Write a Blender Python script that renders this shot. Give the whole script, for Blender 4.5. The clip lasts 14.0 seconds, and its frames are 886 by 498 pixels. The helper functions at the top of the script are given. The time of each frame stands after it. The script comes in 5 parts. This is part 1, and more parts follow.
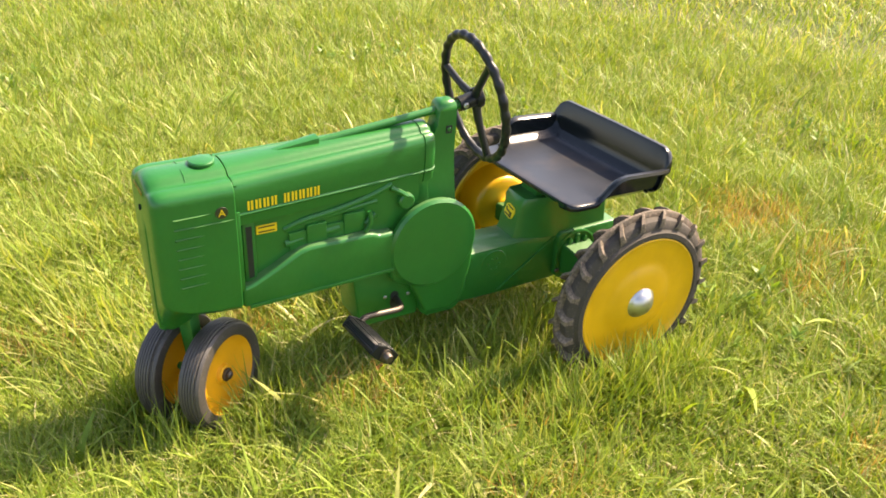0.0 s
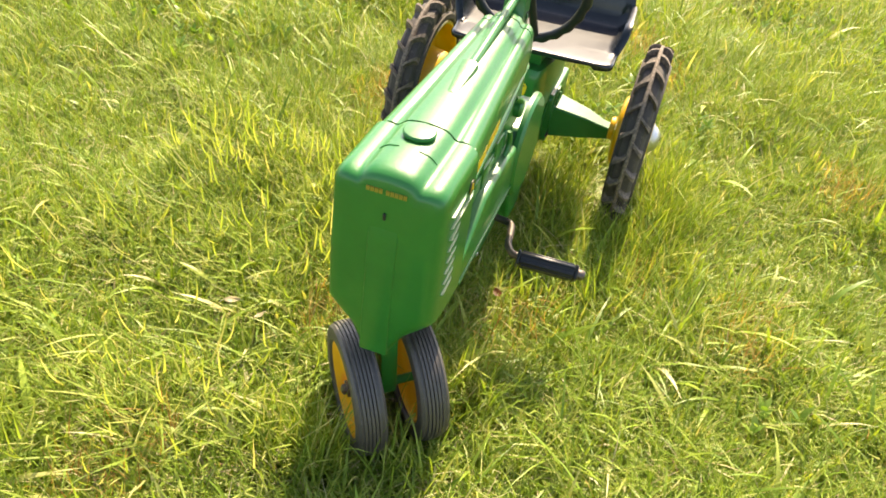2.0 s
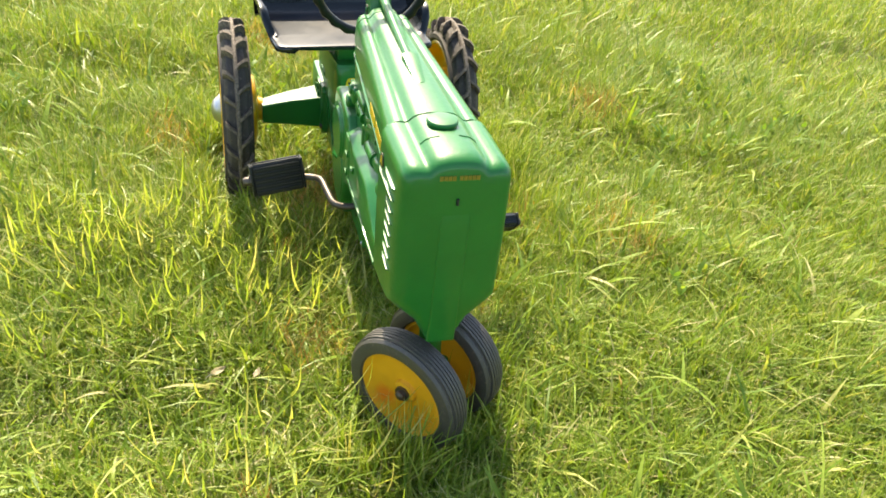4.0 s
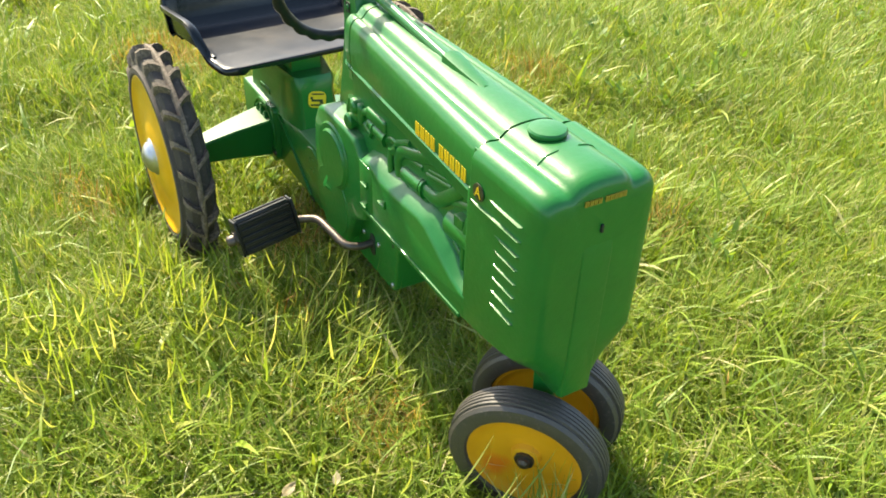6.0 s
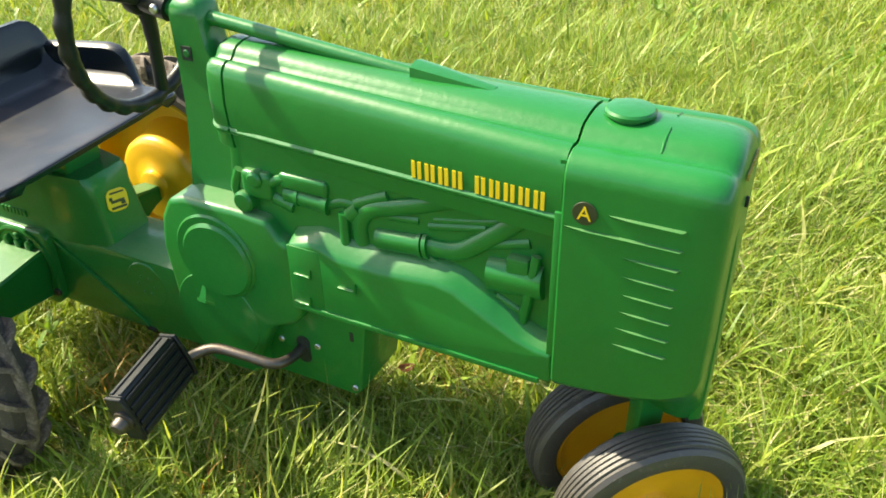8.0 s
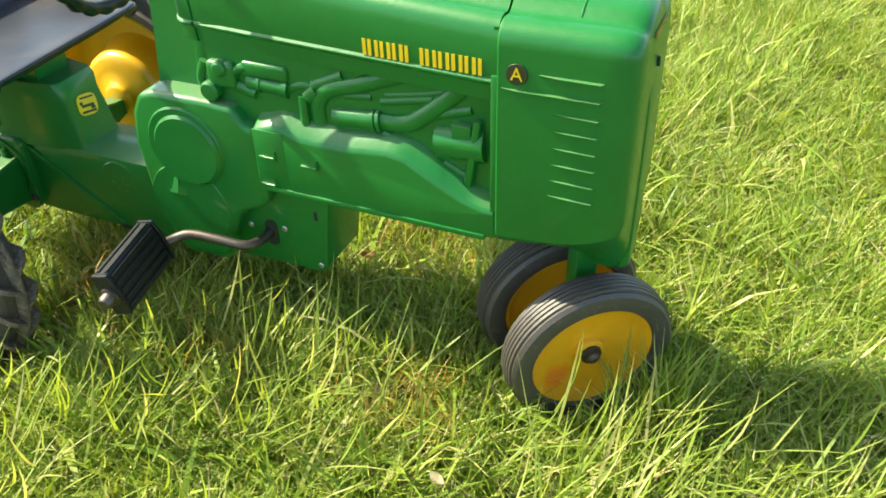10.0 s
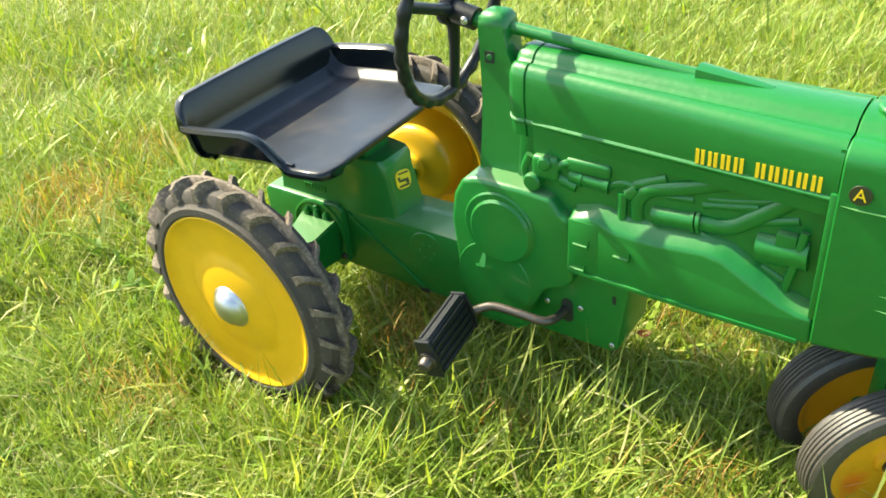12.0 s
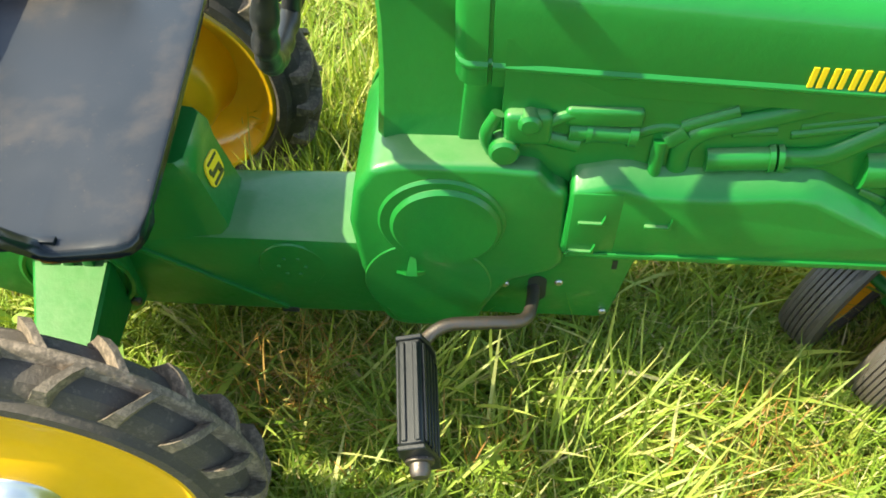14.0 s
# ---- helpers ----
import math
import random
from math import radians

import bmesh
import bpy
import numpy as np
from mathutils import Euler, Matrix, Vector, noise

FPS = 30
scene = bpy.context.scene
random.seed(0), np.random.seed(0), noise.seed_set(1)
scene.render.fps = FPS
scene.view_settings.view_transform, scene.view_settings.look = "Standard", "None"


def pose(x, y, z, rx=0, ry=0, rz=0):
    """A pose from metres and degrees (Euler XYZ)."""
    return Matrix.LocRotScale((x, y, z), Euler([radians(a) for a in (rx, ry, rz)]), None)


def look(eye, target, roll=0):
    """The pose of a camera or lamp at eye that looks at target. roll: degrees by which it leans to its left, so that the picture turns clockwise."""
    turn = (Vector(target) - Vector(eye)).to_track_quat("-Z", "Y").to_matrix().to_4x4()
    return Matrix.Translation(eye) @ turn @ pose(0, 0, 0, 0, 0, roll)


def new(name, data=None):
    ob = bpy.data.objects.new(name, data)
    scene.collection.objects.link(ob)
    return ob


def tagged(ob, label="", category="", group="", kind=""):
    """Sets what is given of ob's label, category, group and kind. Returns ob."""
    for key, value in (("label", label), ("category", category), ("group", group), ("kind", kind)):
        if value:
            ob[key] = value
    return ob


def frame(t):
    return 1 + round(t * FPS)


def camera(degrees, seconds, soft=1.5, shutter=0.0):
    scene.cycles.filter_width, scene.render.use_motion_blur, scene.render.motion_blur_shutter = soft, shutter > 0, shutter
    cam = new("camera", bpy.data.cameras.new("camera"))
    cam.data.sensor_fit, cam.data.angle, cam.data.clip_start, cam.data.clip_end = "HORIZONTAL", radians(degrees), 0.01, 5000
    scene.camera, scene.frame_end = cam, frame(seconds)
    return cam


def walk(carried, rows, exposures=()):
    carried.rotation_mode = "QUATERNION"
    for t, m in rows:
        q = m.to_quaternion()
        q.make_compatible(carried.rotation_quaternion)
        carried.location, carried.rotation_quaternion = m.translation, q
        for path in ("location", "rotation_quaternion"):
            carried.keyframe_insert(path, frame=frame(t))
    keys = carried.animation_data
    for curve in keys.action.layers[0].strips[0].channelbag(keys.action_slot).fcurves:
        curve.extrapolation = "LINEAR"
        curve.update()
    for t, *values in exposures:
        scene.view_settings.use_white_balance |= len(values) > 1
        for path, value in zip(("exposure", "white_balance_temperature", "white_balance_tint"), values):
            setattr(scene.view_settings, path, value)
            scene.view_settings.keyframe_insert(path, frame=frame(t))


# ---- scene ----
cam = camera(55.8, 14.0, 1.7)
PATH = [
    (0, (0.985, 1.177, 1.003), (0.078, -0.297, 0.0), 3.5),
    (0.5, (1.076, 1.048, 0.999), (0.089, -0.302, -0.098), 4.3),
    (1, (1.204, 0.818, 1.015), (0.097, -0.311, -0.209), 5.3),
    (1.5, (1.326, 0.554, 0.957), (-0.039, -0.181, -0.307), 9.4),
    (2, (1.504, 0.249, 0.959), (-0.022, -0.133, -0.276), 8.6),
    (2.5, (1.587, -0.005, 0.971), (-0.012, 0.002, -0.231), 8.1),
    (3, (1.568, -0.226, 0.963), (-0.02, 0.089, -0.212), 7.7),
    (3.2, (1.575, -0.282, 0.958), (0.01, 0.18, -0.198), 8.7),
    (5.3, (1.6, -0.249, 0.827), (0.002, 0.303, -0.242), 3.9),
    (5.5, (1.556, -0.325, 0.852), (0.034, 0.367, -0.245), 4.7),
    (6, (1.28, -0.464, 0.834), (-0.122, 0.382, -0.315), 2.0),
    (6.5, (1.003, -0.571, 0.8), (-0.016, 0.679, -0.381), 4.8),
    (7, (0.847, -0.611, 0.711), (0.136, 0.911, -0.375), 3.5),
    (7.5, (0.835, -0.604, 0.705), (0.144, 0.973, -0.314), 1.1),
    (8, (0.84, -0.601, 0.727), (0.08, 0.897, -0.357), -1.3),
    (8.5, (0.88, -0.639, 0.7), (0.179, 0.885, -0.388), -1.3),
    (8.7, (0.908, -0.662, 0.68), (0.257, 0.853, -0.451), -1.2),
    (10.8, (0.857, -0.742, 0.76), (0.181, 0.719, -0.427), -2.6),
    (11, (0.833, -0.766, 0.775), (0.048, 0.66, -0.387), -3.5),
    (11.5, (0.785, -0.794, 0.8), (-0.182, 0.559, -0.312), -4.8),
    (12, (0.786, -0.785, 0.8), (-0.255, 0.528, -0.292), -5.9),
    (12.5, (0.709, -0.778, 0.827), (-0.302, 0.534, -0.294), -7.0),
    (13, (0.542, -0.701, 0.85), (-0.306, 0.664, -0.34), -7.9),
    (13.5, (0.408, -0.561, 0.763), (0.048, 0.743, -0.71), -4.4),
    (14, (0.33, -0.478, 0.754), (0.251, 0.757, -0.817), -0.9),
]
EXPOSURES = [(0.0, 1.74, 7850, 21), (1.5, 1.90, 7850, 19), (2.5, 1.83, 7650, 14), (3.5, 1.74, 7300, 11), (5.5, 1.68, 7100, 8), (8.7, 1.66, 7100, 5), (10.8, 1.79, 6950, 3), (14.0, 1.98, 7100, 2)]
walk(cam, [(t, look(eye, target, roll)) for t, eye, target, roll in PATH], EXPOSURES)

# ---- light ----
world = bpy.data.worlds.new("sky")
scene.world = world
world.use_nodes = True
wn = world.node_tree.nodes
sky = wn.new("ShaderNodeTexSky")
sky.sky_type = "NISHITA"
sky.sun_disc = False
SUN_FROM = Vector((-0.98, -0.045, 1.0)).normalized()
sky.sun_elevation = math.asin(SUN_FROM.z)
sky.sun_rotation = math.atan2(SUN_FROM.x, SUN_FROM.y)
sky.air_density, sky.dust_density, sky.ozone_density = 1.0, 1.5, 1.0
wn["Background"].inputs["Strength"].default_value = 0.135
world.node_tree.links.new(sky.outputs["Color"], wn["Background"].inputs["Color"])

sun_data = bpy.data.lights.new("sun", "SUN")
sun_data.energy, sun_data.angle, sun_data.color = 4.4, radians(0.6), (1.0, 0.92, 0.74)
sun = new("sun", sun_data)
sun.matrix_world = look(SUN_FROM * 20, (0, 0, 0))


# ---- materials ----
def material(name):
    m = bpy.data.materials.new(name)
    m.use_nodes = True
    return m, m.node_tree.nodes, m.node_tree.links, m.node_tree.nodes["Principled BSDF"]


def noise_node(n, l, scale, detail=4.0, rough=0.6, coords="Object"):
    tex = n.new("ShaderNodeTexNoise")
    tex.inputs["Scale"].default_value, tex.inputs["Detail"].default_value, tex.inputs["Roughness"].default_value = scale, detail, rough
    co = n.new("ShaderNodeTexCoord")
    l.new(co.outputs[coords], tex.inputs["Vector"])
    return tex


def ramp_node(n, l, source, stops):
    r = n.new("ShaderNodeValToRGB")
    while len(r.color_ramp.elements) < len(stops):
        r.color_ramp.elements.new(0.5)
    for e, (p, c) in zip(r.color_ramp.elements, stops):
        e.position, e.color = p, (*c, 1)
    l.new(source, r.inputs["Fac"])
    return r


def painted(name, base, rough, wear, coat=0.0, grain=900.0, bump=0.12, metallic=0.0, spots=0.62, dust=0.35, speck=160.0, lumps=0.0, shine=0.5, level_tone=0.0):
    """Paint or plastic: base colour with faint large stains, small dust specks and a fine bump; level faces can take a
    paler tone.
    """
    m, n, l, p = material(name)
    big = noise_node(n, l, 14.0)
    r1 = ramp_node(n, l, big.outputs["Fac"], [(0.3, tuple(c * 0.86 for c in base)), (0.7, base)])
    fine = noise_node(n, l, speck, 6.0, 0.7)
    r2 = ramp_node(n, l, fine.outputs["Fac"], [(spots, (0, 0, 0)), (min(spots + 0.16, 1.0), (1, 1, 1))])
    mix = n.new("ShaderNodeMixRGB")
    mix.inputs["Color2"].default_value = (*wear, 1)
    l.new(r1.outputs["Color"], mix.inputs["Color1"])
    scale = n.new("ShaderNodeMath")
    scale.operation = "MULTIPLY"
    scale.inputs[1].default_value = dust
    l.new(r2.outputs["Color"], scale.inputs[0])
    l.new(scale.outputs[0], mix.inputs["Fac"])
    l.new(mix.outputs["Color"], p.inputs["Base Color"])
    # mix a paler tone into level faces, clouded by noise
    if level_tone:
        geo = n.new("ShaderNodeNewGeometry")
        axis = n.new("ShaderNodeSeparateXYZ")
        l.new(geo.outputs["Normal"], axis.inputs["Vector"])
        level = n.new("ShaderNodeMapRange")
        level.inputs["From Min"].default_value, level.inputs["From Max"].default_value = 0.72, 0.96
        level.inputs["To Max"].default_value = level_tone
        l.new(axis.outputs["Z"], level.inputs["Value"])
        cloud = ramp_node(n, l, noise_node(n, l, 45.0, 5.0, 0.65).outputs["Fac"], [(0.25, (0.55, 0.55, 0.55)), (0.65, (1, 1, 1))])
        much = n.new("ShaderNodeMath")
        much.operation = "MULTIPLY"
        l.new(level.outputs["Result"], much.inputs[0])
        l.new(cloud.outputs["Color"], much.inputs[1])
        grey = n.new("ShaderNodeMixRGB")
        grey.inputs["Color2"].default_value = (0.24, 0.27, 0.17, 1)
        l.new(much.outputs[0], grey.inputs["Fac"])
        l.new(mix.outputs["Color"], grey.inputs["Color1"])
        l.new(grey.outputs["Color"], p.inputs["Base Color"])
    rr = n.new("ShaderNodeMapRange")
    rr.inputs["To Min"].default_value, rr.inputs["To Max"].default_value = rough * 0.75, min(rough * 1.35, 1.0)
    l.new(fine.outputs["Fac"], rr.inputs["Value"])
    l.new(rr.outputs["Result"], p.inputs["Roughness"])
    p.inputs["Metallic"].default_value = metallic
    p.inputs["Specular IOR Level"].default_value = shine
    p.inputs["Coat Weight"].default_value = coat
    p.inputs["Coat Roughness"].default_value = 0.11
    g = noise_node(n, l, grain, 3.0)
    b = n.new("ShaderNodeBump")
    b.inputs["Strength"].default_value, b.inputs["Distance"].default_value = bump, 0.002
    l.new(g.outputs["Fac"], b.inputs["Height"])
    l.new(b.outputs["Normal"], p.inputs["Normal"])
    if lumps:
        wave = noise_node(n, l, 120.0, 3.0, 0.55)
        cast = n.new("ShaderNodeBump")
        cast.inputs["Strength"].default_value, cast.inputs["Distance"].default_value = lumps, 0.004
        l.new(wave.outputs["Fac"], cast.inputs["Height"])
        l.new(cast.outputs["Normal"], b.inputs["Normal"])
    return m


GREEN = painted("green_enamel", (0.0060, 0.142, 0.020), 0.40, (0.018, 0.150, 0.030), coat=0.32, grain=520.0, bump=0.05, lumps=0.085, shine=0.34)
CAST = painted("pale_topped_green_enamel", (0.0060, 0.142, 0.020), 0.40, (0.018, 0.150, 0.030), coat=0.32, grain=520.0, bump=0.05, lumps=0.085, shine=0.34, level_tone=0.28)
YELLOW = painted("yellow_enamel", (0.74, 0.40, 0.012), 0.34, (0.50, 0.33, 0.06), coat=0.2, grain=300.0, bump=0.05)
ORANGE = painted("orange_yellow_plastic", (0.80, 0.38, 0.014), 0.40, (0.5, 0.3, 0.05), grain=500.0, bump=0.06)
BLACK = painted("black_plastic", (0.011, 0.013, 0.014), 0.36, (0.09, 0.085, 0.07), grain=700.0, bump=0.10, shine=0.3)
RUBBER = painted("black_rubber", (0.050, 0.041, 0.032), 0.80, (0.22, 0.18, 0.14), grain=350.0, bump=0.3, spots=0.54)
TREAD = painted("dusty_tread", (0.050, 0.043, 0.036), 0.50, (0.24, 0.20, 0.16), grain=350.0, bump=0.25, spots=0.56, shine=0.7)
LUGRUBBER = painted("dusty_rubber", (0.096, 0.074, 0.052), 0.90, (0.40, 0.31, 0.23), grain=260.0, bump=0.4, spots=0.46)
CHROME = painted("dull_chrome", (0.50, 0.50, 0.50), 0.36, (0.5, 0.48, 0.45), grain=600.0, bump=0.03, metallic=1.0)
STEEL = painted("worn_steel", (0.115, 0.102, 0.09), 0.46, (0.20, 0.11, 0.06), grain=500.0, bump=0.15, metallic=0.9, spots=0.5)
DECALY = painted("yellow_decal", (0.83, 0.55, 0.02), 0.35, (0.5, 0.4, 0.1), grain=600.0, bump=0.02, spots=0.7)
# yellow of the nose lettering, darkened in its colour for the shade there
DECAL_SHADED = painted("shaded_yellow_decal", (0.34, 0.25, 0.03), 0.4, (0.3, 0.25, 0.08), grain=600.0, bump=0.02)
DECALK = painted("dark_decal", (0.03, 0.035, 0.015), 0.4, (0.05, 0.06, 0.03), grain=600.0, bump=0.02)
# near-black for small marks; on slots and holes it holds their shade
HOLE = painted("dark_recess", (0.008, 0.014, 0.009), 0.6, (0.02, 0.02, 0.02))


def stained(name, like, centre, reach, colour):
    """The same plastic with one irregular stain round a point of its own."""
    m = like.copy()
    m.name = name
    n, l = m.node_tree.nodes, m.node_tree.links
    p = n["Principled BSDF"]
    before = p.inputs["Base Color"].links[0].from_socket
    co = n.new("ShaderNodeTexCoord")
    gap = n.new("ShaderNodeVectorMath")
    gap.operation = "DISTANCE"
    gap.inputs[1].default_value = centre
    l.new(co.outputs["Object"], gap.inputs[0])
    rag = noise_node(n, l, 55.0, 4.0, 0.6)
    edge = n.new("ShaderNodeMath")
    edge.operation = "MULTIPLY_ADD"
    edge.inputs[1].default_value = 1.1 * reach
    l.new(rag.outputs["Fac"], edge.inputs[0])
    l.new(gap.outputs["Value"], edge.inputs[2])
    much = n.new("ShaderNodeMapRange")
    much.inputs["From Min"].default_value, much.inputs["From Max"].default_value = 0.9 * reach, 1.6 * reach
    much.inputs["To Min"].default_value, much.inputs["To Max"].default_value = 0.85, 0.0
    l.new(edge.outputs[0], much.inputs["Value"])
    mix = n.new("ShaderNodeMixRGB")
    mix.inputs["Color2"].default_value = (*colour, 1)
    l.new(much.outputs["Result"], mix.inputs["Fac"])
    l.new(before, mix.inputs["Color1"])
    l.new(mix.outputs["Color"], p.inputs["Base Color"])
    return m


ORANGE_STAINED = stained("stained_orange_plastic", ORANGE, (0.036, 0.006, -0.030), 0.021, (0.78, 0.19, 0.012))


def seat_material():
    """Glossy black moulded plastic; its upward faces are paler, dust and sky sheen put into the colour."""
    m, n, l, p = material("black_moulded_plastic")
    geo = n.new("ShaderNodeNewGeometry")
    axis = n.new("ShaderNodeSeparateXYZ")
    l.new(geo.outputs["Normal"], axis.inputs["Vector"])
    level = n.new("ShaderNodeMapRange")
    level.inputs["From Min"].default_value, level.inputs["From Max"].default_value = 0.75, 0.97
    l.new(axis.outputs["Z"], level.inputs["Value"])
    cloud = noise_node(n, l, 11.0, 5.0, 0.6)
    level_tone = ramp_node(n, l, cloud.outputs["Fac"], [(0.25, (0.55, 0.55, 0.55)), (0.75, (1, 1, 1))])
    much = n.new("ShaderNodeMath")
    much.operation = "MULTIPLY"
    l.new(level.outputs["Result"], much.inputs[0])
    l.new(level_tone.outputs["Color"], much.inputs[1])
    # bluish lift of level faces: dust plus the sky's sheen painted in
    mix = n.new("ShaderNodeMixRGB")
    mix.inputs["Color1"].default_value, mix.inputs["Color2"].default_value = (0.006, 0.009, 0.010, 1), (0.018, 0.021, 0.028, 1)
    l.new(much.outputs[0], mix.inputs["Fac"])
    smear = noise_node(n, l, 7.0, 6.0, 0.65)
    where = ramp_node(n, l, smear.outputs["Fac"], [(0.52, (0, 0, 0)), (0.74, (1, 1, 1))])
    speck = noise_node(n, l, 330.0, 2.0, 0.5)
    crumbs = ramp_node(n, l, speck.outputs["Fac"], [(0.70, (0, 0, 0)), (0.78, (1, 1, 1))])
    both = n.new("ShaderNodeMath")
    both.operation = "MAXIMUM"
    l.new(where.outputs["Color"], both.inputs[0])
    l.new(crumbs.outputs["Color"], both.inputs[1])
    amount = n.new("ShaderNodeMath")
    amount.operation = "MULTIPLY"
    l.new(both.outputs[0], amount.inputs[0])
    l.new(level.outputs["Result"], amount.inputs[1])
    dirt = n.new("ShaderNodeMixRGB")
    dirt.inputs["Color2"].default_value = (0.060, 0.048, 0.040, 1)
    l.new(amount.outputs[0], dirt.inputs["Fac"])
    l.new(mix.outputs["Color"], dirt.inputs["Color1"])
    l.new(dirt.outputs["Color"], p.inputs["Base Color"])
    rough = n.new("ShaderNodeMapRange")
    rough.inputs["To Min"].default_value, rough.inputs["To Max"].default_value = 0.15, 0.42
    p.inputs["Specular IOR Level"].default_value = 0.36
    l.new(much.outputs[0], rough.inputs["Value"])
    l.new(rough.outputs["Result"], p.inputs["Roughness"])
    grain = noise_node(n, l, 1300.0, 3.0)
    b = n.new("ShaderNodeBump")
    b.inputs["Strength"].default_value, b.inputs["Distance"].default_value = 0.04, 0.002
    l.new(grain.outputs["Fac"], b.inputs["Height"])
    l.new(b.outputs["Normal"], p.inputs["Normal"])
    return m


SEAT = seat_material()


def soil_material():
    m, n, l, p = material("thatch_soil_and_lawn_shade")
    a = noise_node(n, l, 3.0, 8.0, 0.7)
    b = noise_node(n, l, 60.0, 8.0, 0.75)
    r1 = ramp_node(n, l, b.outputs["Fac"], [(0.25, (0.085, 0.092, 0.020)), (0.5, (0.145, 0.150, 0.038)), (0.75, (0.26, 0.24, 0.09))])
    r2 = ramp_node(n, l, b.outputs["Fac"], [(0.25, (0.13, 0.085, 0.03)), (0.5, (0.27, 0.18, 0.07)), (0.75, (0.45, 0.32, 0.15))])
    sel = ramp_node(n, l, a.outputs["Fac"], [(0.60, (0, 0, 0)), (0.76, (1, 1, 1))])
    mix = n.new("ShaderNodeMixRGB")
    l.new(sel.outputs["Color"], mix.inputs["Fac"])
    l.new(r1.outputs["Color"], mix.inputs["Color1"])
    l.new(r2.outputs["Color"], mix.inputs["Color2"])
    # farther off, a darker green holds the grass's own shade in its colour
    lawn = ramp_node(n, l, b.outputs["Fac"], [(0.25, (0.042, 0.060, 0.008)), (0.5, (0.066, 0.088, 0.012)), (0.75, (0.11, 0.125, 0.028))])
    co = n.new("ShaderNodeTexCoord")
    reach = n.new("ShaderNodeVectorMath")
    reach.operation = "LENGTH"
    l.new(co.outputs["Object"], reach.inputs[0])
    away = n.new("ShaderNodeMapRange")
    away.inputs["From Min"].default_value, away.inputs["From Max"].default_value = 1.9, 3.0
    l.new(reach.outputs["Value"], away.inputs["Value"])
    whole = n.new("ShaderNodeMixRGB")
    l.new(away.outputs["Result"], whole.inputs["Fac"])
    l.new(mix.outputs["Color"], whole.inputs["Color1"])
    l.new(lawn.outputs["Color"], whole.inputs["Color2"])
    l.new(whole.outputs["Color"], p.inputs["Base Color"])
    p.inputs["Roughness"].default_value = 0.95
    bump = n.new("ShaderNodeBump")
    bump.inputs["Strength"].default_value, bump.inputs["Distance"].default_value = 0.8, 0.01
    l.new(b.outputs["Fac"], bump.inputs["Height"])
    l.new(bump.outputs["Normal"], p.inputs["Normal"])
    return m


def blade_material(name, stops, glow):
    """Thin leaves: varied from blade to blade, light passes through them."""
    m, n, l, p = material(name)
    geo = n.new("ShaderNodeNewGeometry")
    r = ramp_node(n, l, geo.outputs["Random Per Island"], stops)
    streak = noise_node(n, l, 90.0, 3.0)
    dark = ramp_node(n, l, streak.outputs["Fac"], [(0.2, (0.75, 0.75, 0.75)), (0.8, (1.1, 1.1, 1.1))])
    mul = n.new("ShaderNodeMixRGB")
    mul.blend_type = "MULTIPLY"
    mul.inputs["Fac"].default_value = 1.0
    l.new(r.outputs["Color"], mul.inputs["Color1"])
    l.new(dark.outputs["Color"], mul.inputs["Color2"])
    l.new(mul.outputs["Color"], p.inputs["Base Color"])
    p.inputs["Roughness"].default_value = 0.44
    p.inputs["Specular IOR Level"].default_value = 0.30
    tr = n.new("ShaderNodeBsdfTranslucent")
    warm = n.new("ShaderNodeMixRGB")
    warm.blend_type = "MULTIPLY"
    warm.inputs["Fac"].default_value = 1.0
    warm.inputs["Color2"].default_value = (1.2, 1.1, 0.5, 1)
    l.new(mul.outputs["Color"], warm.inputs["Color1"])
    l.new(warm.outputs["Color"], tr.inputs["Color"])
    add = n.new("ShaderNodeMixShader")
    add.inputs["Fac"].default_value = glow
    l.new(p.outputs["BSDF"], add.inputs[1])
    l.new(tr.outputs["BSDF"], add.inputs[2])
    l.new(add.outputs["Shader"], n["Material Output"].inputs["Surface"])
    return m


SOIL = soil_material()
GRASS = blade_material("grass_blade", [(0.0, (0.120, 0.210, 0.022)), (0.30, (0.200, 0.308, 0.034)), (0.62, (0.282, 0.385, 0.052)), (0.86, (0.36, 0.415, 0.086)), (0.95, (0.48, 0.475, 0.16)), (1.0, (0.57, 0.52, 0.27))], 0.36)
WEED = blade_material("weed_leaf", [(0.0, (0.11, 0.21, 0.03)), (0.6, (0.17, 0.29, 0.04)), (1.0, (0.25, 0.35, 0.06))], 0.4)
STRAW = blade_material("dry_grass", [(0.0, (0.42, 0.35, 0.17)), (0.5, (0.58, 0.50, 0.27)), (0.85, (0.66, 0.58, 0.36)), (1.0, (0.42, 0.25, 0.14))], 0.35)
PALE = blade_material("pale_grass", [(0.0, (0.20, 0.30, 0.045)), (0.5, (0.29, 0.37, 0.07)), (0.85, (0.40, 0.44, 0.12)), (1.0, (0.54, 0.50, 0.24))], 0.50)
THATCH = blade_material("dead_thatch", [(0.0, (0.30, 0.13, 0.030)), (0.45, (0.46, 0.27, 0.075)), (0.75, (0.52, 0.42, 0.13)), (1.0, (0.40, 0.45, 0.09))], 0.4)


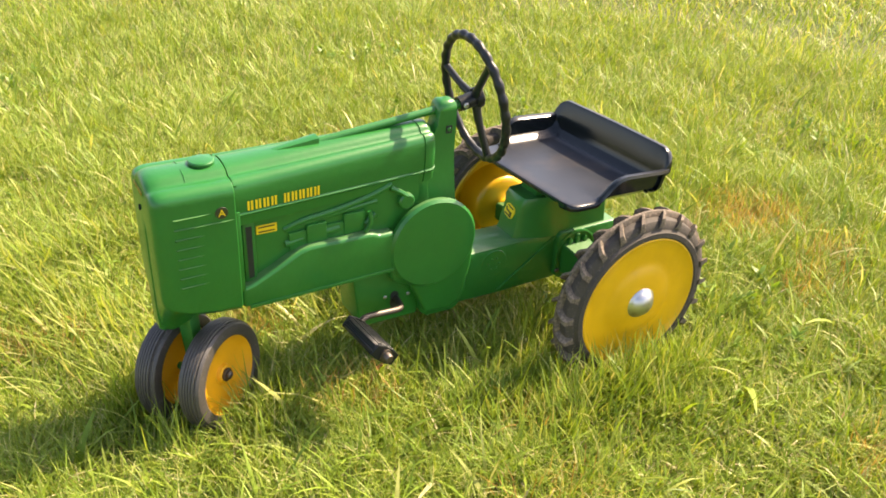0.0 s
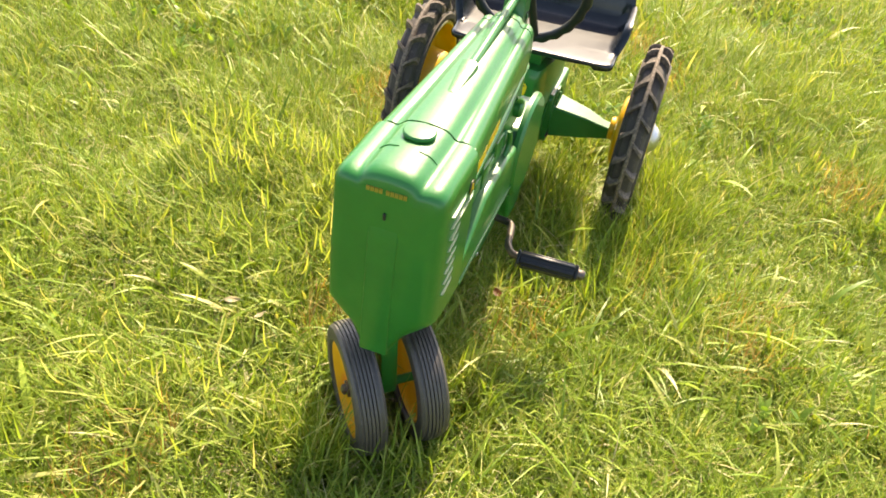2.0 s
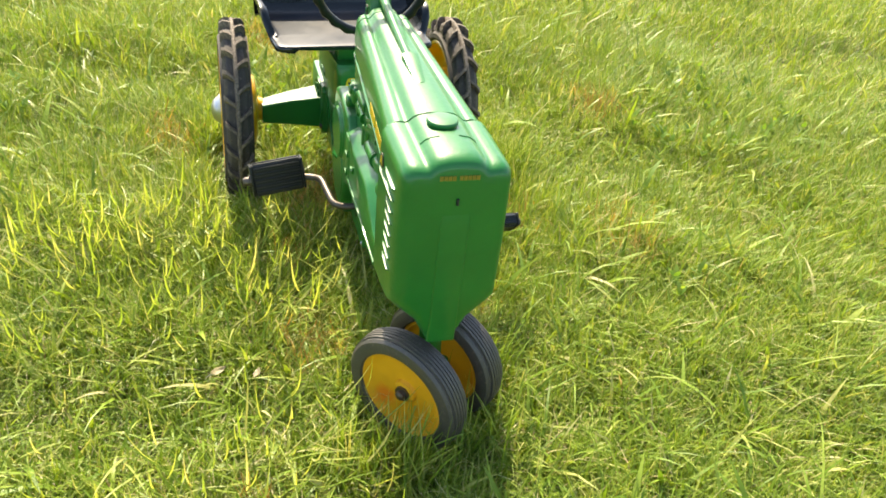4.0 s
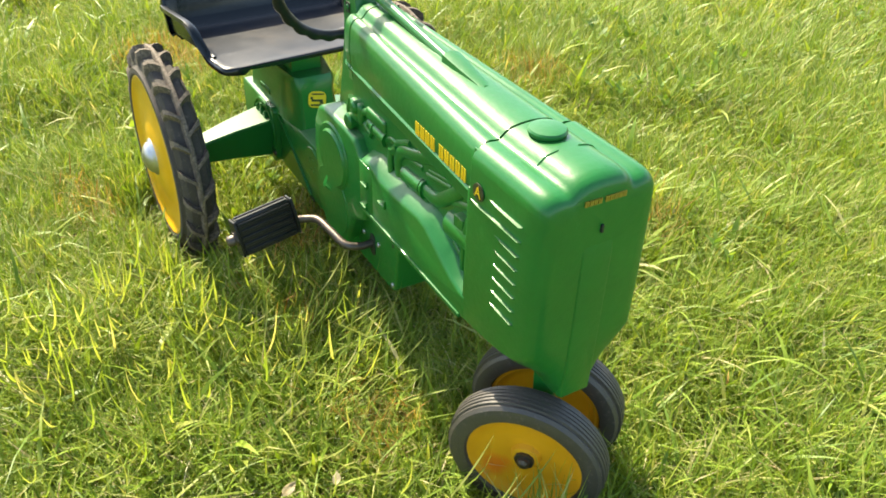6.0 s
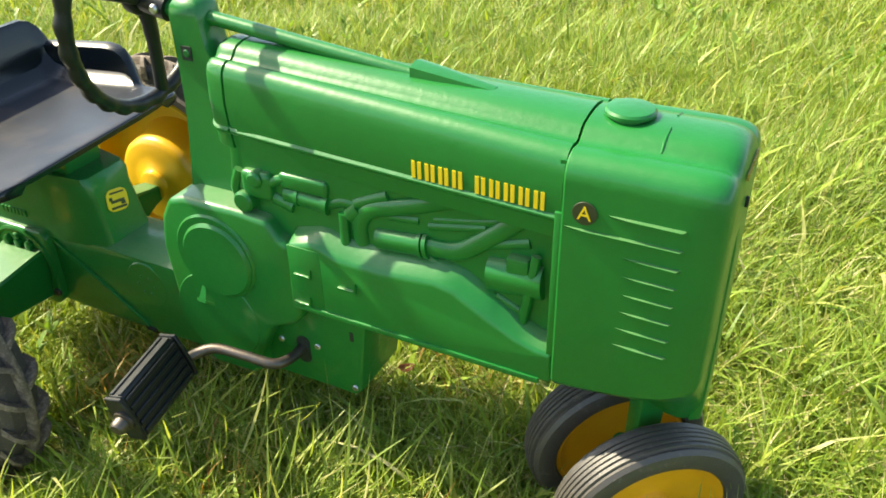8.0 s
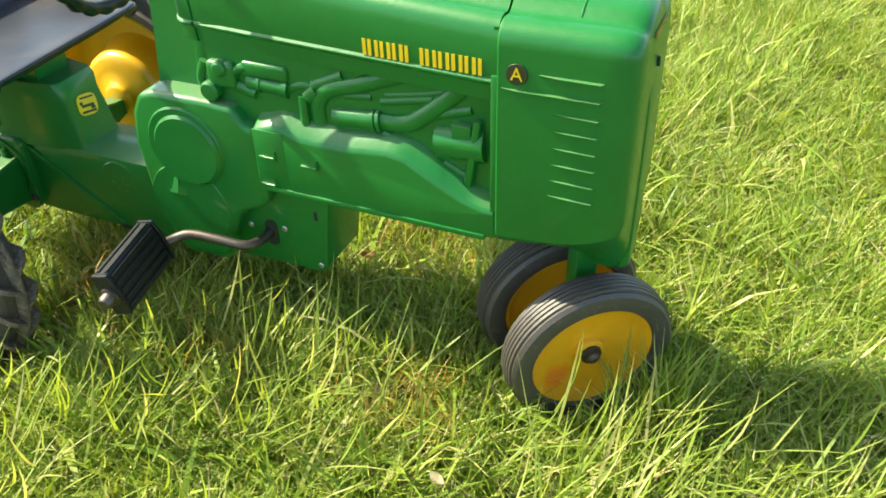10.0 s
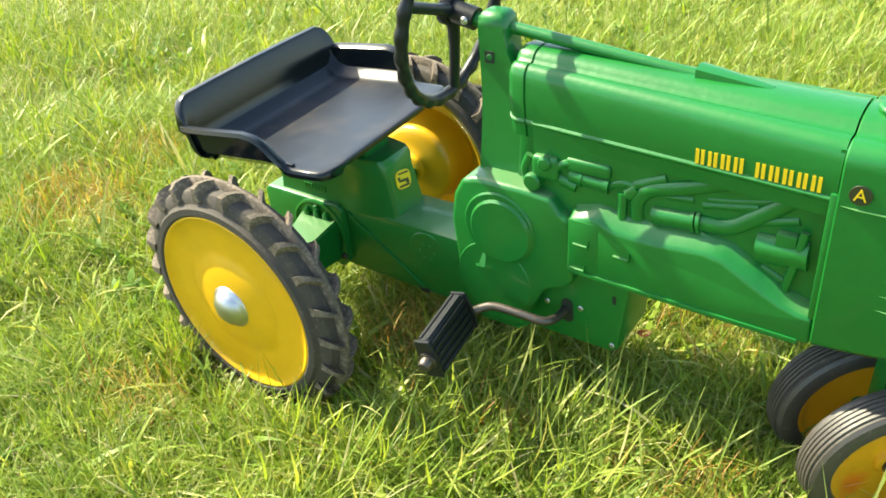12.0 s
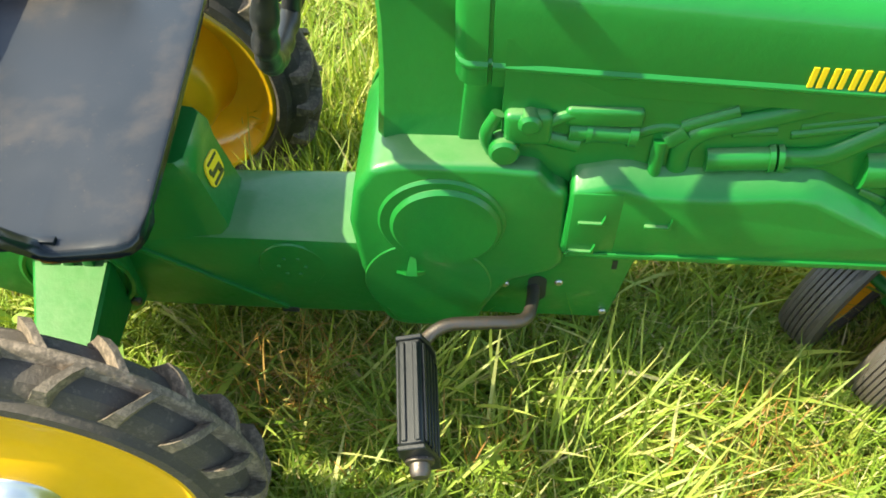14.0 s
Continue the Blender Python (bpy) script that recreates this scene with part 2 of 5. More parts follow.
# ---- shape helpers ----
def part(name, bm, mat, parent, label="", sharp=38.0):
    """One mesh object out of a bmesh, under a thing or a part."""
    bmesh.ops.recalc_face_normals(bm, faces=bm.faces)
    me = bpy.data.meshes.new(name)
    bm.to_mesh(me)
    bm.free()
    me.materials.append(mat)
    me.polygons.foreach_set("use_smooth", [True] * len(me.polygons))
    me.set_sharp_from_angle(angle=radians(sharp))
    ob = new(name, me)
    ob.parent = parent
    if label:
        ob["label"] = label
    return ob


def bevel_all(bm, size, seg=2, angle=25.0):
    if size > 0:
        edges = [e for e in bm.edges if len(e.link_faces) == 2 and e.calc_face_angle(0) > radians(angle)]
        bmesh.ops.bevel(bm, geom=edges, offset=size, segments=seg, profile=0.5, affect="EDGES", clamp_overlap=True)


def prism(poly, y0, y1, bevel=0.0, seg=2, bm=None, top=None):
    """A polygon of (x, z) carried from y0 to y1; top: the polygon at y1 where it differs."""
    out = bm or bmesh.new()
    own = bmesh.new()
    a = [own.verts.new((x, y0, z)) for x, z in poly]
    b = [own.verts.new((x, y1, z)) for x, z in (top or poly)]
    own.faces.new(a)
    own.faces.new(list(reversed(b)))
    for i in range(len(a)):
        j = (i + 1) % len(a)
        own.faces.new((a[i], b[i], b[j], a[j]))
    bmesh.ops.recalc_face_normals(own, faces=own.faces)
    bevel_all(own, bevel, seg)
    return join(out, own)


def join(out, own):
    me = bpy.data.meshes.new("scratch")
    own.to_mesh(me)
    own.free()
    out.from_mesh(me)
    bpy.data.meshes.remove(me)
    return out


def box(x0, x1, y0, y1, z0, z1, bevel=0.003, seg=2, bm=None):
    return prism([(x0, z0), (x1, z0), (x1, z1), (x0, z1)], y0, y1, bevel, seg, bm)


def loft(rings, bm=None, caps=True, bevel=0.0):
    out = bm or bmesh.new()
    own = bmesh.new()
    rows = [[own.verts.new(p) for p in ring] for ring in rings]
    for a, b in zip(rows, rows[1:]):
        for i in range(len(a)):
            j = (i + 1) % len(a)
            own.faces.new((a[i], a[j], b[j], b[i]))
    if caps:
        own.faces.new(rows[0])
        own.faces.new(list(reversed(rows[-1])))
    bmesh.ops.recalc_face_normals(own, faces=own.faces)
    bevel_all(own, bevel, 2, 40)
    return join(out, own)


def lathe(profile, seg=48, m=Matrix(), bm=None, closed=True):
    """A profile of (radius, along) turned round the local y axis and set by m."""
    out = bm or bmesh.new()
    own = bmesh.new()
    rows = []
    for r, a in profile:
        if r < 1e-6:
            rows.append([own.verts.new(m @ Vector((0, a, 0)))])
        else:
            rows.append([own.verts.new(m @ Vector((r * math.cos(t), a, r * math.sin(t)))) for t in (2 * math.pi * k / seg for k in range(seg))])
    for a, b in zip(rows, rows[1:]):
        for i in range(seg):
            j = (i + 1) % seg
            face = [a[i % len(a)], b[i % len(b)]] + ([b[j]] if len(b) > 1 else []) + ([a[j]] if len(a) > 1 else [])
            if len(face) > 2:
                own.faces.new(face)
    if closed and len(rows[0]) > 1 and len(rows[-1]) > 1:
        a, b = rows[-1], rows[0]
        for i in range(seg):
            j = (i + 1) % seg
            own.faces.new((a[i], b[i], b[j], a[j]))
    bmesh.ops.recalc_face_normals(own, faces=own.faces)
    return join(out, own)


def spline(points, steps=6):
    pts = [Vector(p) for p in points]
    pts = [2 * pts[0] - pts[1]] + pts + [2 * pts[-1] - pts[-2]]
    out = []
    for i in range(1, len(pts) - 2):
        a, b, c, d = pts[i - 1 : i + 3]
        for k in range(steps):
            t = k / steps
            out.append(0.5 * (2 * b + (c - a) * t + (2 * a - 5 * b + 4 * c - d) * t * t + (3 * b - a - 3 * c + d) * t ** 3))
    return out + [pts[-2]]


def tube(points, radius, seg=12, smooth=6, bm=None, closed=False):
    """A round bar along a line of points; radius may be a list along it."""
    out = bm or bmesh.new()
    own = bmesh.new()
    line = spline(points, smooth) if smooth else [Vector(p) for p in points]
    count = len(line)
    up = None
    rows = []
    for i, p in enumerate(line):
        if closed:
            way = (line[(i + 1) % count] - line[i - 1]).normalized()
        else:
            way = (line[min(i + 1, count - 1)] - line[max(i - 1, 0)]).normalized()
        if up is None:
            up = way.orthogonal().normalized()
        up = (up - way * up.dot(way)).normalized()
        side = way.cross(up)
        r = radius[min(int(i * len(radius) / count), len(radius) - 1)] if isinstance(radius, list) else radius
        rows.append([own.verts.new(p + r * (math.cos(t) * up + math.sin(t) * side)) for t in (2 * math.pi * k / seg for k in range(seg))])
    pairs = list(zip(rows, rows[1:])) + ([(rows[-1], rows[0])] if closed else [])
    for a, b in pairs:
        for i in range(seg):
            j = (i + 1) % seg
            own.faces.new((a[i], a[j], b[j], b[i]))
    if not closed:
        own.faces.new(rows[0])
        own.faces.new(list(reversed(rows[-1])))
    bmesh.ops.recalc_face_normals(own, faces=own.faces)
    return join(out, own)


def upright(m_at):
    """A pose at a place whose local y points up."""
    return Matrix.Translation(m_at) @ pose(0, 0, 0, 90, 0, 0)


def flatten(bm, y0, k):
    """Press a relief towards the plane y = y0, as a shallow casting."""
    for v in bm.verts:
        v.co.y = y0 + (v.co.y - y0) * k
    return bm


def disc_on(x, y, z, r, thick, side, bevel=0.002, seg=40, bm=None):
    """A round boss on a flank: side 1 is the left flank, -1 the right one."""
    return lathe([(0, 0), (r, 0), (r, thick - bevel), (r - bevel, thick), (0, thick)], seg, Matrix.Translation((x, y, z)) @ Matrix.Diagonal((1, side, 1, 1)), bm, closed=False)


# ---- ground ----
def lawn_height(x, y):
    return 0.006 * math.sin(2.1 * x + 0.7) * math.cos(1.7 * y - 0.4) - 0.014


def ground_sheet():
    bm = bmesh.new()
    steps = [-400, -120, -40, -15] + [k * 0.25 for k in range(-24, 25)] + [15, 40, 120, 400]
    grid = [[bm.verts.new((x, y, lawn_height(x, y) if abs(x) < 7 and abs(y) < 7 else -0.014)) for y in steps] for x in steps]
    for i in range(len(steps) - 1):
        for j in range(len(steps) - 1):
            bm.faces.new((grid[i][j], grid[i + 1][j], grid[i + 1][j + 1], grid[i][j + 1]))
    ob = part("ground", bm, SOIL, None)
    return tagged(ob, "lawn soil with matted thatch under the grass", "ground", kind="structure")


ground_sheet()

# ---- pedal tractor ----
tractor = tagged(new("pedal_tractor"), "green metal toy pedal tractor with yellow wheels on a lawn", "pedal tractor")

def hood_half(x):
    return 0.046 + 0.060 * (x - 0.377)


def hood_ring(x, w, zb, zs, s=1.0, mid=(0.0, 0.43)):
    """The hood across: lower skirt, thin bead, flank, rounded shoulder, groove and raised middle ridge."""
    k = w / 0.0636
    half = [(w - 0.0075, zb - 0.021), (w - 0.0030, zb - 0.0195), (w - 0.0012, zb - 0.004), (w + 0.0022, zb - 0.0006), (w + 0.0022, zb + 0.0012), (w, zb + 0.0034), (w + 0.0015, (zb + zs) / 2 - 0.004), (w, zs - 0.020)]
    half += [(w - 0.018 * k + 0.018 * k * math.cos(a), zs - 0.018 + 0.018 * math.sin(a)) for a in (radians(k) for k in (18, 36, 54, 72, 90))]
    half += [(y * k, zs + dz) for y, dz in ((0.0425, -0.0008), (0.0392, -0.0013), (0.0355, 0.0001), (0.0325, 0.0026), (0.029, 0.0058), (0.023, 0.0088), (0.012, 0.0108))]
    ring = half + [(0, zs + 0.0115)] + [(-y, z) for y, z in reversed(half)]
    return [(x, mid[0] + s * (y - mid[0]), mid[1] + s * (z - mid[1])) for y, z in ring]


def hood():
    rings = []
    for x, s in ((0.312, 0.88), (0.315, 0.96), (0.320, 1.0), (0.3335, 1.0), (0.3340, 0.955), (0.3362, 0.955), (0.3367, 1.0), (0.38, 1.0), (0.42, 1.0), (0.50, 1.0), (0.58, 1.0), (0.64, 1.0), (0.6705, 1.0)):
        t = (x - 0.352) / 0.316
        rings.append(hood_ring(x, hood_half(x), 0.3965 - 0.0035 * t, 0.461 - 0.011 * t, s=s))
    part("hood", loft(rings), GREEN, tractor, "green enamelled hood with a raised ridge along its top", 30)
    part("hood_seam", box(0.6665, 0.6725, -0.0615, 0.0615, 0.25, 0.4430, 0.0), GREEN, tractor)


def shell_ring(x, zb, zc, s=1.0, w=0.069, zs=0.4495):
    half = [(0.016, zc), (0.034, zc + 0.55 * (zb - zc)), (w - 0.007, zb - 0.001), (w - 0.001, zb + 0.006), (w, zb + 0.012), (w + 0.001, 0.34), (w - 0.0005, zs - 0.021)]
    half += [(w - 0.019 + 0.019 * math.cos(a), zs - 0.019 + 0.019 * math.sin(a)) for a in (radians(k) for k in (18, 36, 54, 72, 90))]
    half += [(y, zs + dz) for y, dz in ((0.0425, -0.0008), (0.0392, -0.0013), (0.0355, 0.0001), (0.0325, 0.0026), (0.029, 0.0058), (0.023, 0.0088), (0.012, 0.0108))]
    ring = half + [(0, zs + 0.0115)] + [(-y, z) for y, z in reversed(half)] + [(0, zc - 0.001)]
    return [(x, s * y, 0.34 + (1 - 0.75 * (1 - s)) * (z - 0.34)) for y, z in ring]


def radiator_shell():
    rows = ((0.6718, 0.226, 0.224, 0.985), (0.6735, 0.226, 0.223, 1.0), (0.70, 0.228, 0.221, 1.0), (0.725, 0.231, 0.214, 1.0), (0.745, 0.234, 0.196, 1.0), (0.765, 0.240, 0.186, 1.0), (0.776, 0.245, 0.184, 0.995),
            (0.7835, 0.248, 0.184, 0.978), (0.789, 0.250, 0.185, 0.95), (0.7925, 0.252, 0.186, 0.91), (0.7945, 0.254, 0.187, 0.85), (0.7955, 0.256, 0.19, 0.72), (0.796, 0.262, 0.20, 0.45))
    part("radiator_shell", loft([shell_ring(x, zb, zc, s) for x, zb, zc, s in rows]), GREEN, tractor, "green radiator shell with a pointed lower edge", 30)
    rib = [(0.786, 0.186), (0.7965, 0.192), (0.7975, 0.24), (0.7975, 0.372), (0.7955, 0.392), (0.786, 0.396)]
    part("grille_divider", prism(rib, -0.0185, 0.0185, 0.0022, 3), GREEN, tractor, "broad flat rib down the middle of the grille")
    part("chin", prism([(0.752, 0.188), (0.784, 0.185), (0.7915, 0.189), (0.7925, 0.212), (0.752, 0.212)], -0.0150, 0.0150, 0.004, 3), GREEN, tractor)
    for side in (1, -1):
        for k in range(8):
            z = 0.4085 - 0.0167 * k
            x0 = 0.709 if k == 0 else 0.674 if k == 1 else 0.7195
            bm = bmesh.new()
            loft([[(x, side * 0.0685, z - 0.0026), (x, side * (0.0685 + h), z - 0.0010), (x, side * (0.0685 + h), z), (x, side * 0.0685, z + 0.0006)]
                  for x, h in ((x0, 0.0004), (x0 + 0.004, 0.0013), (x0 + 0.016, 0.0032), (0.7635, 0.0048 if k == 2 else 0.0040), (0.766, 0.0015))], bm)
            part("louvre", bm, CAST, tractor)


def engine():
    part("engine_core", box(0.345, 0.69, -0.0455, 0.0455, 0.228, 0.42, 0.0), GREEN, tractor)
    outer = [(0.671, 0.2245), (0.671, 0.256), (0.655, 0.257), (0.637, 0.262), (0.612, 0.2745), (0.576, 0.2955), (0.556, 0.2995), (0.500, 0.2945), (0.456, 0.2955), (0.437, 0.3035), (0.428, 0.3055), (0.3985, 0.297), (0.3965, 0.226), (0.50, 0.221)]
    inner = [(0.671, 0.2245), (0.671, 0.266), (0.658, 0.269), (0.641, 0.276), (0.616, 0.292), (0.581, 0.313), (0.558, 0.3175), (0.500, 0.3125), (0.459, 0.3125), (0.441, 0.318), (0.429, 0.318), (0.3985, 0.310), (0.3965, 0.226), (0.50, 0.221)]
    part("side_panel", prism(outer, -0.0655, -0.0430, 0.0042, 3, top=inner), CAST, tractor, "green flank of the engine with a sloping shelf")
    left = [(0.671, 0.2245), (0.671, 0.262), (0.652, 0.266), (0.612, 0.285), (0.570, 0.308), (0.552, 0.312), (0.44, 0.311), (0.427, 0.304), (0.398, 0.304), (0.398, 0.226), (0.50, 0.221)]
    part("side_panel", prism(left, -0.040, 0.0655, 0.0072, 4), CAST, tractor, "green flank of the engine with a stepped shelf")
    edge = [(0.400, 0.2265), (0.66, 0.2225), (0.66, 0.2285), (0.400, 0.2325)]
    for side in (1, -1):
        part("flank_bead", prism(edge, side * 0.062, side * 0.0675, 0.001), GREEN, tractor)
        part("flank_post", prism([(0.6655, 0.258), (0.673, 0.258), (0.673, 0.40), (0.6655, 0.40)], side * 0.040, side * 0.0665, 0.001), GREEN, tractor)
    # right flank: magneto, pipes, generator
    y = -0.0418
    bm = box(0.346, 0.380, y - 0.015, y + 0.002, 0.334, 0.363, 0.0055, 3)
    lathe([(0, 0), (0.0112, 0), (0.0112, 0.018), (0.0090, 0.021), (0, 0.0215)], 24, Matrix.Translation((0.3475, y, 0.3290)) @ Matrix.Diagonal((1, -1, 1, 1)), bm, closed=False)
    lathe([(0, 0), (0.0085, 0), (0.0085, 0.017), (0.0060, 0.020), (0, 0.0205)], 20, Matrix.Translation((0.3640, y, 0.3560)) @ Matrix.Diagonal((1, -1, 1, 1)), bm, closed=False)
    tube([(0.339, y - 0.006, 0.322), (0.334, y - 0.007, 0.340), (0.342, y - 0.007, 0.360)], 0.0050, 10, 5, bm)
    tube([(0.376, y - 0.008, 0.352), (0.388, y - 0.006, 0.358), (0.400, y - 0.004, 0.360)], 0.0048, 10, 4, bm)
    part("magneto", flatten(bm, -0.045, 0.75), CAST, tractor)
    bm = tube([(0.392, y - 0.004, 0.3430), (0.438, y - 0.004, 0.3405)], 0.0078, 14, 0)
    tube([(0.404, y - 0.004, 0.3424), (0.408, y - 0.004, 0.3422)], 0.0092, 14, 0, bm)
    tube([(0.434, y - 0.004, 0.3407), (0.440, y - 0.004, 0.3404)], 0.0096, 14, 0, bm)
    box(0.388, 0.442, y - 0.010, y + 0.002, 0.3500, 0.3665, 0.004, 3, bm)
    part("fuel_filter", flatten(bm, -0.045, 0.7), CAST, tractor)
    bm = tube([(0.474, y - 0.002, 0.308), (0.474, y - 0.004, 0.332), (0.488, y - 0.005, 0.349), (0.52, y - 0.005, 0.359), (0.565, y - 0.002, 0.375), (0.59, y + 0.004, 0.383)], 0.0084, 14, 5)
    part("intake_pipe", flatten(bm, -0.045, 0.62), GREEN, tractor)
    bm = tube([(0.457, y - 0.006, 0.338), (0.457, y - 0.007, 0.318), (0.460, y - 0.007, 0.300), (0.480, y - 0.006, 0.296)], 0.0052, 10, 5)
    part("drain_pipe", flatten(bm, -0.045, 0.8), GREEN, tractor)
    bm = tube([(0.492, y - 0.006, 0.320), (0.536, y - 0.006, 0.3235)], 0.0104, 18, 0)
    tube([(0.535, y - 0.006, 0.3235), (0.539, y - 0.006, 0.324)], 0.0122, 18, 0, bm)
    tube([(0.541, y - 0.006, 0.324), (0.545, y - 0.006, 0.3245)], 0.0122, 18, 0, bm)
    part("muffler", flatten(bm, -0.045, 0.7), CAST, tractor)
    bm = tube([(0.543, y - 0.006, 0.3245), (0.572, y - 0.006, 0.327), (0.594, y - 0.005, 0.341), (0.632, y - 0.002, 0.374), (0.645, y, 0.388)], 0.0090, 16, 6)
    part("exhaust_pipe", flatten(bm, -0.045, 0.62), GREEN, tractor)
    for line, r in (([(0.55, y, 0.352), (0.60, y, 0.362), (0.66, y, 0.380)], 0.0050), ([(0.438, y, 0.3405), (0.456, y, 0.348), (0.476, y, 0.346)], 0.0060)):
        part("wiring_pipe", flatten(tube(line, r, 10, 4), -0.045, 0.9), GREEN, tractor)
    bm = tube([(0.604, y - 0.004, 0.3135), (0.654, y - 0.004, 0.3165)], 0.0165, 20, 0)
    box(0.622, 0.642, y - 0.017, y, 0.322, 0.339, 0.002, 2, bm)
    tube([(0.648, y - 0.012, 0.345), (0.643, y - 0.014, 0.31), (0.636, y - 0.008, 0.268)], 0.0045, 8, 4, bm)
    part("generator", flatten(bm, -0.045, 0.75), CAST, tractor)
    part("brace", tube([(0.545, y - 0.003, 0.313), (0.585, y - 0.005, 0.296), (0.638, y - 0.006, 0.262)], 0.0050, 8, 4), GREEN, tractor)
    for x0, z0, x1, z1, r in ((0.470, 0.350, 0.505, 0.366, 0.006), (0.462, 0.336, 0.474, 0.346, 0.008), (0.505, 0.345, 0.535, 0.348, 0.004), (0.545, 0.345, 0.600, 0.356, 0.004), (0.600, 0.340, 0.640, 0.352, 0.005), (0.500, 0.308, 0.545, 0.311, 0.004), (0.378, 0.336, 0.400, 0.330, 0.007), (0.610, 0.290, 0.640, 0.276, 0.005)):
        part("casting_boss", flatten(tube([(x0, -0.0445, z0), (x1, -0.0445, z1)], r, 10, 0), -0.045, 0.8), CAST, tractor)
    for x, z in ((0.416, 0.270), (0.466, 0.268), (0.412, 0.236)):
        bm = prism([(x - 0.010, z - 0.0035), (x + 0.010, z - 0.0035), (x + 0.010, z + 0.008), (x + 0.0075, z - 0.0005), (x - 0.010, z)], -0.0685, -0.0645, 0.0007)
        part("casting_tab", bm, CAST, tractor)
    part("access_plate", box(0.400, 0.437, -0.0661, -0.064, 0.232, 0.300, 0.0012), GREEN, tractor)
    # left flank: cylinder blocks and a deep slot
    y = 0.0450
    bm = bmesh.new()
    for x0, x1, z0, z1, d in ((0.553, 0.584, 0.304, 0.336, 0.009), (0.519, 0.554, 0.306, 0.345, 0.013), (0.487, 0.520, 0.308, 0.337, 0.008), (0.450, 0.488, 0.312, 0.350, 0.011)):
        box(x0, x1, y - 0.004, y + d, z0, z1, 0.0025, 2, bm)
    part("cylinder_block", flatten(bm, 0.0455, 0.6), GREEN, tractor)
    part("intake_pipe", flatten(tube([(0.398, y + 0.001, 0.386), (0.44, y + 0.003, 0.372), (0.50, y + 0.004, 0.360), (0.56, y + 0.003, 0.352), (0.590, y, 0.342)], 0.0055, 10, 5), 0.0455, 0.7), GREEN, tractor)
    part("wiring_pipe", flatten(tube([(0.425, y, 0.360), (0.47, y + 0.002, 0.357), (0.53, y + 0.002, 0.350), (0.575, y, 0.343)], 0.0042, 10, 5), 0.0455, 0.8), GREEN, tractor)
    for x0, z0, x1, z1, r in ((0.496, 0.326, 0.548, 0.323, 0.0075), (0.560, 0.320, 0.590, 0.316, 0.006), (0.428, 0.338, 0.446, 0.322, 0.007)):
        part("casting_boss", flatten(tube([(x0, 0.0475, z0), (x1, 0.0475, z1)], r, 10, 0), 0.0455, 0.8), CAST, tractor)
    part("drain_pipe", tube([(0.444, y + 0.012, 0.350), (0.442, y + 0.014, 0.33), (0.452, y + 0.012, 0.312)], 0.004, 8, 4), GREEN, tractor)
    part("brace", tube([(0.645, y + 0.006, 0.262), (0.60, y + 0.006, 0.282), (0.56, y + 0.004, 0.303)], 0.005, 8, 4), GREEN, tractor)
    part("slot_frame", prism([(0.640, 0.268), (0.650, 0.262), (0.660, 0.266), (0.660, 0.372), (0.640, 0.372)], 0.040, 0.0515, 0.002), GREEN, tractor)
    part("slot", prism([(0.645, 0.272), (0.654, 0.270), (0.655, 0.364), (0.645, 0.364)], 0.050, 0.0520, 0.0), HOLE, tractor, "near-black strip standing for the shade in a deep slot")


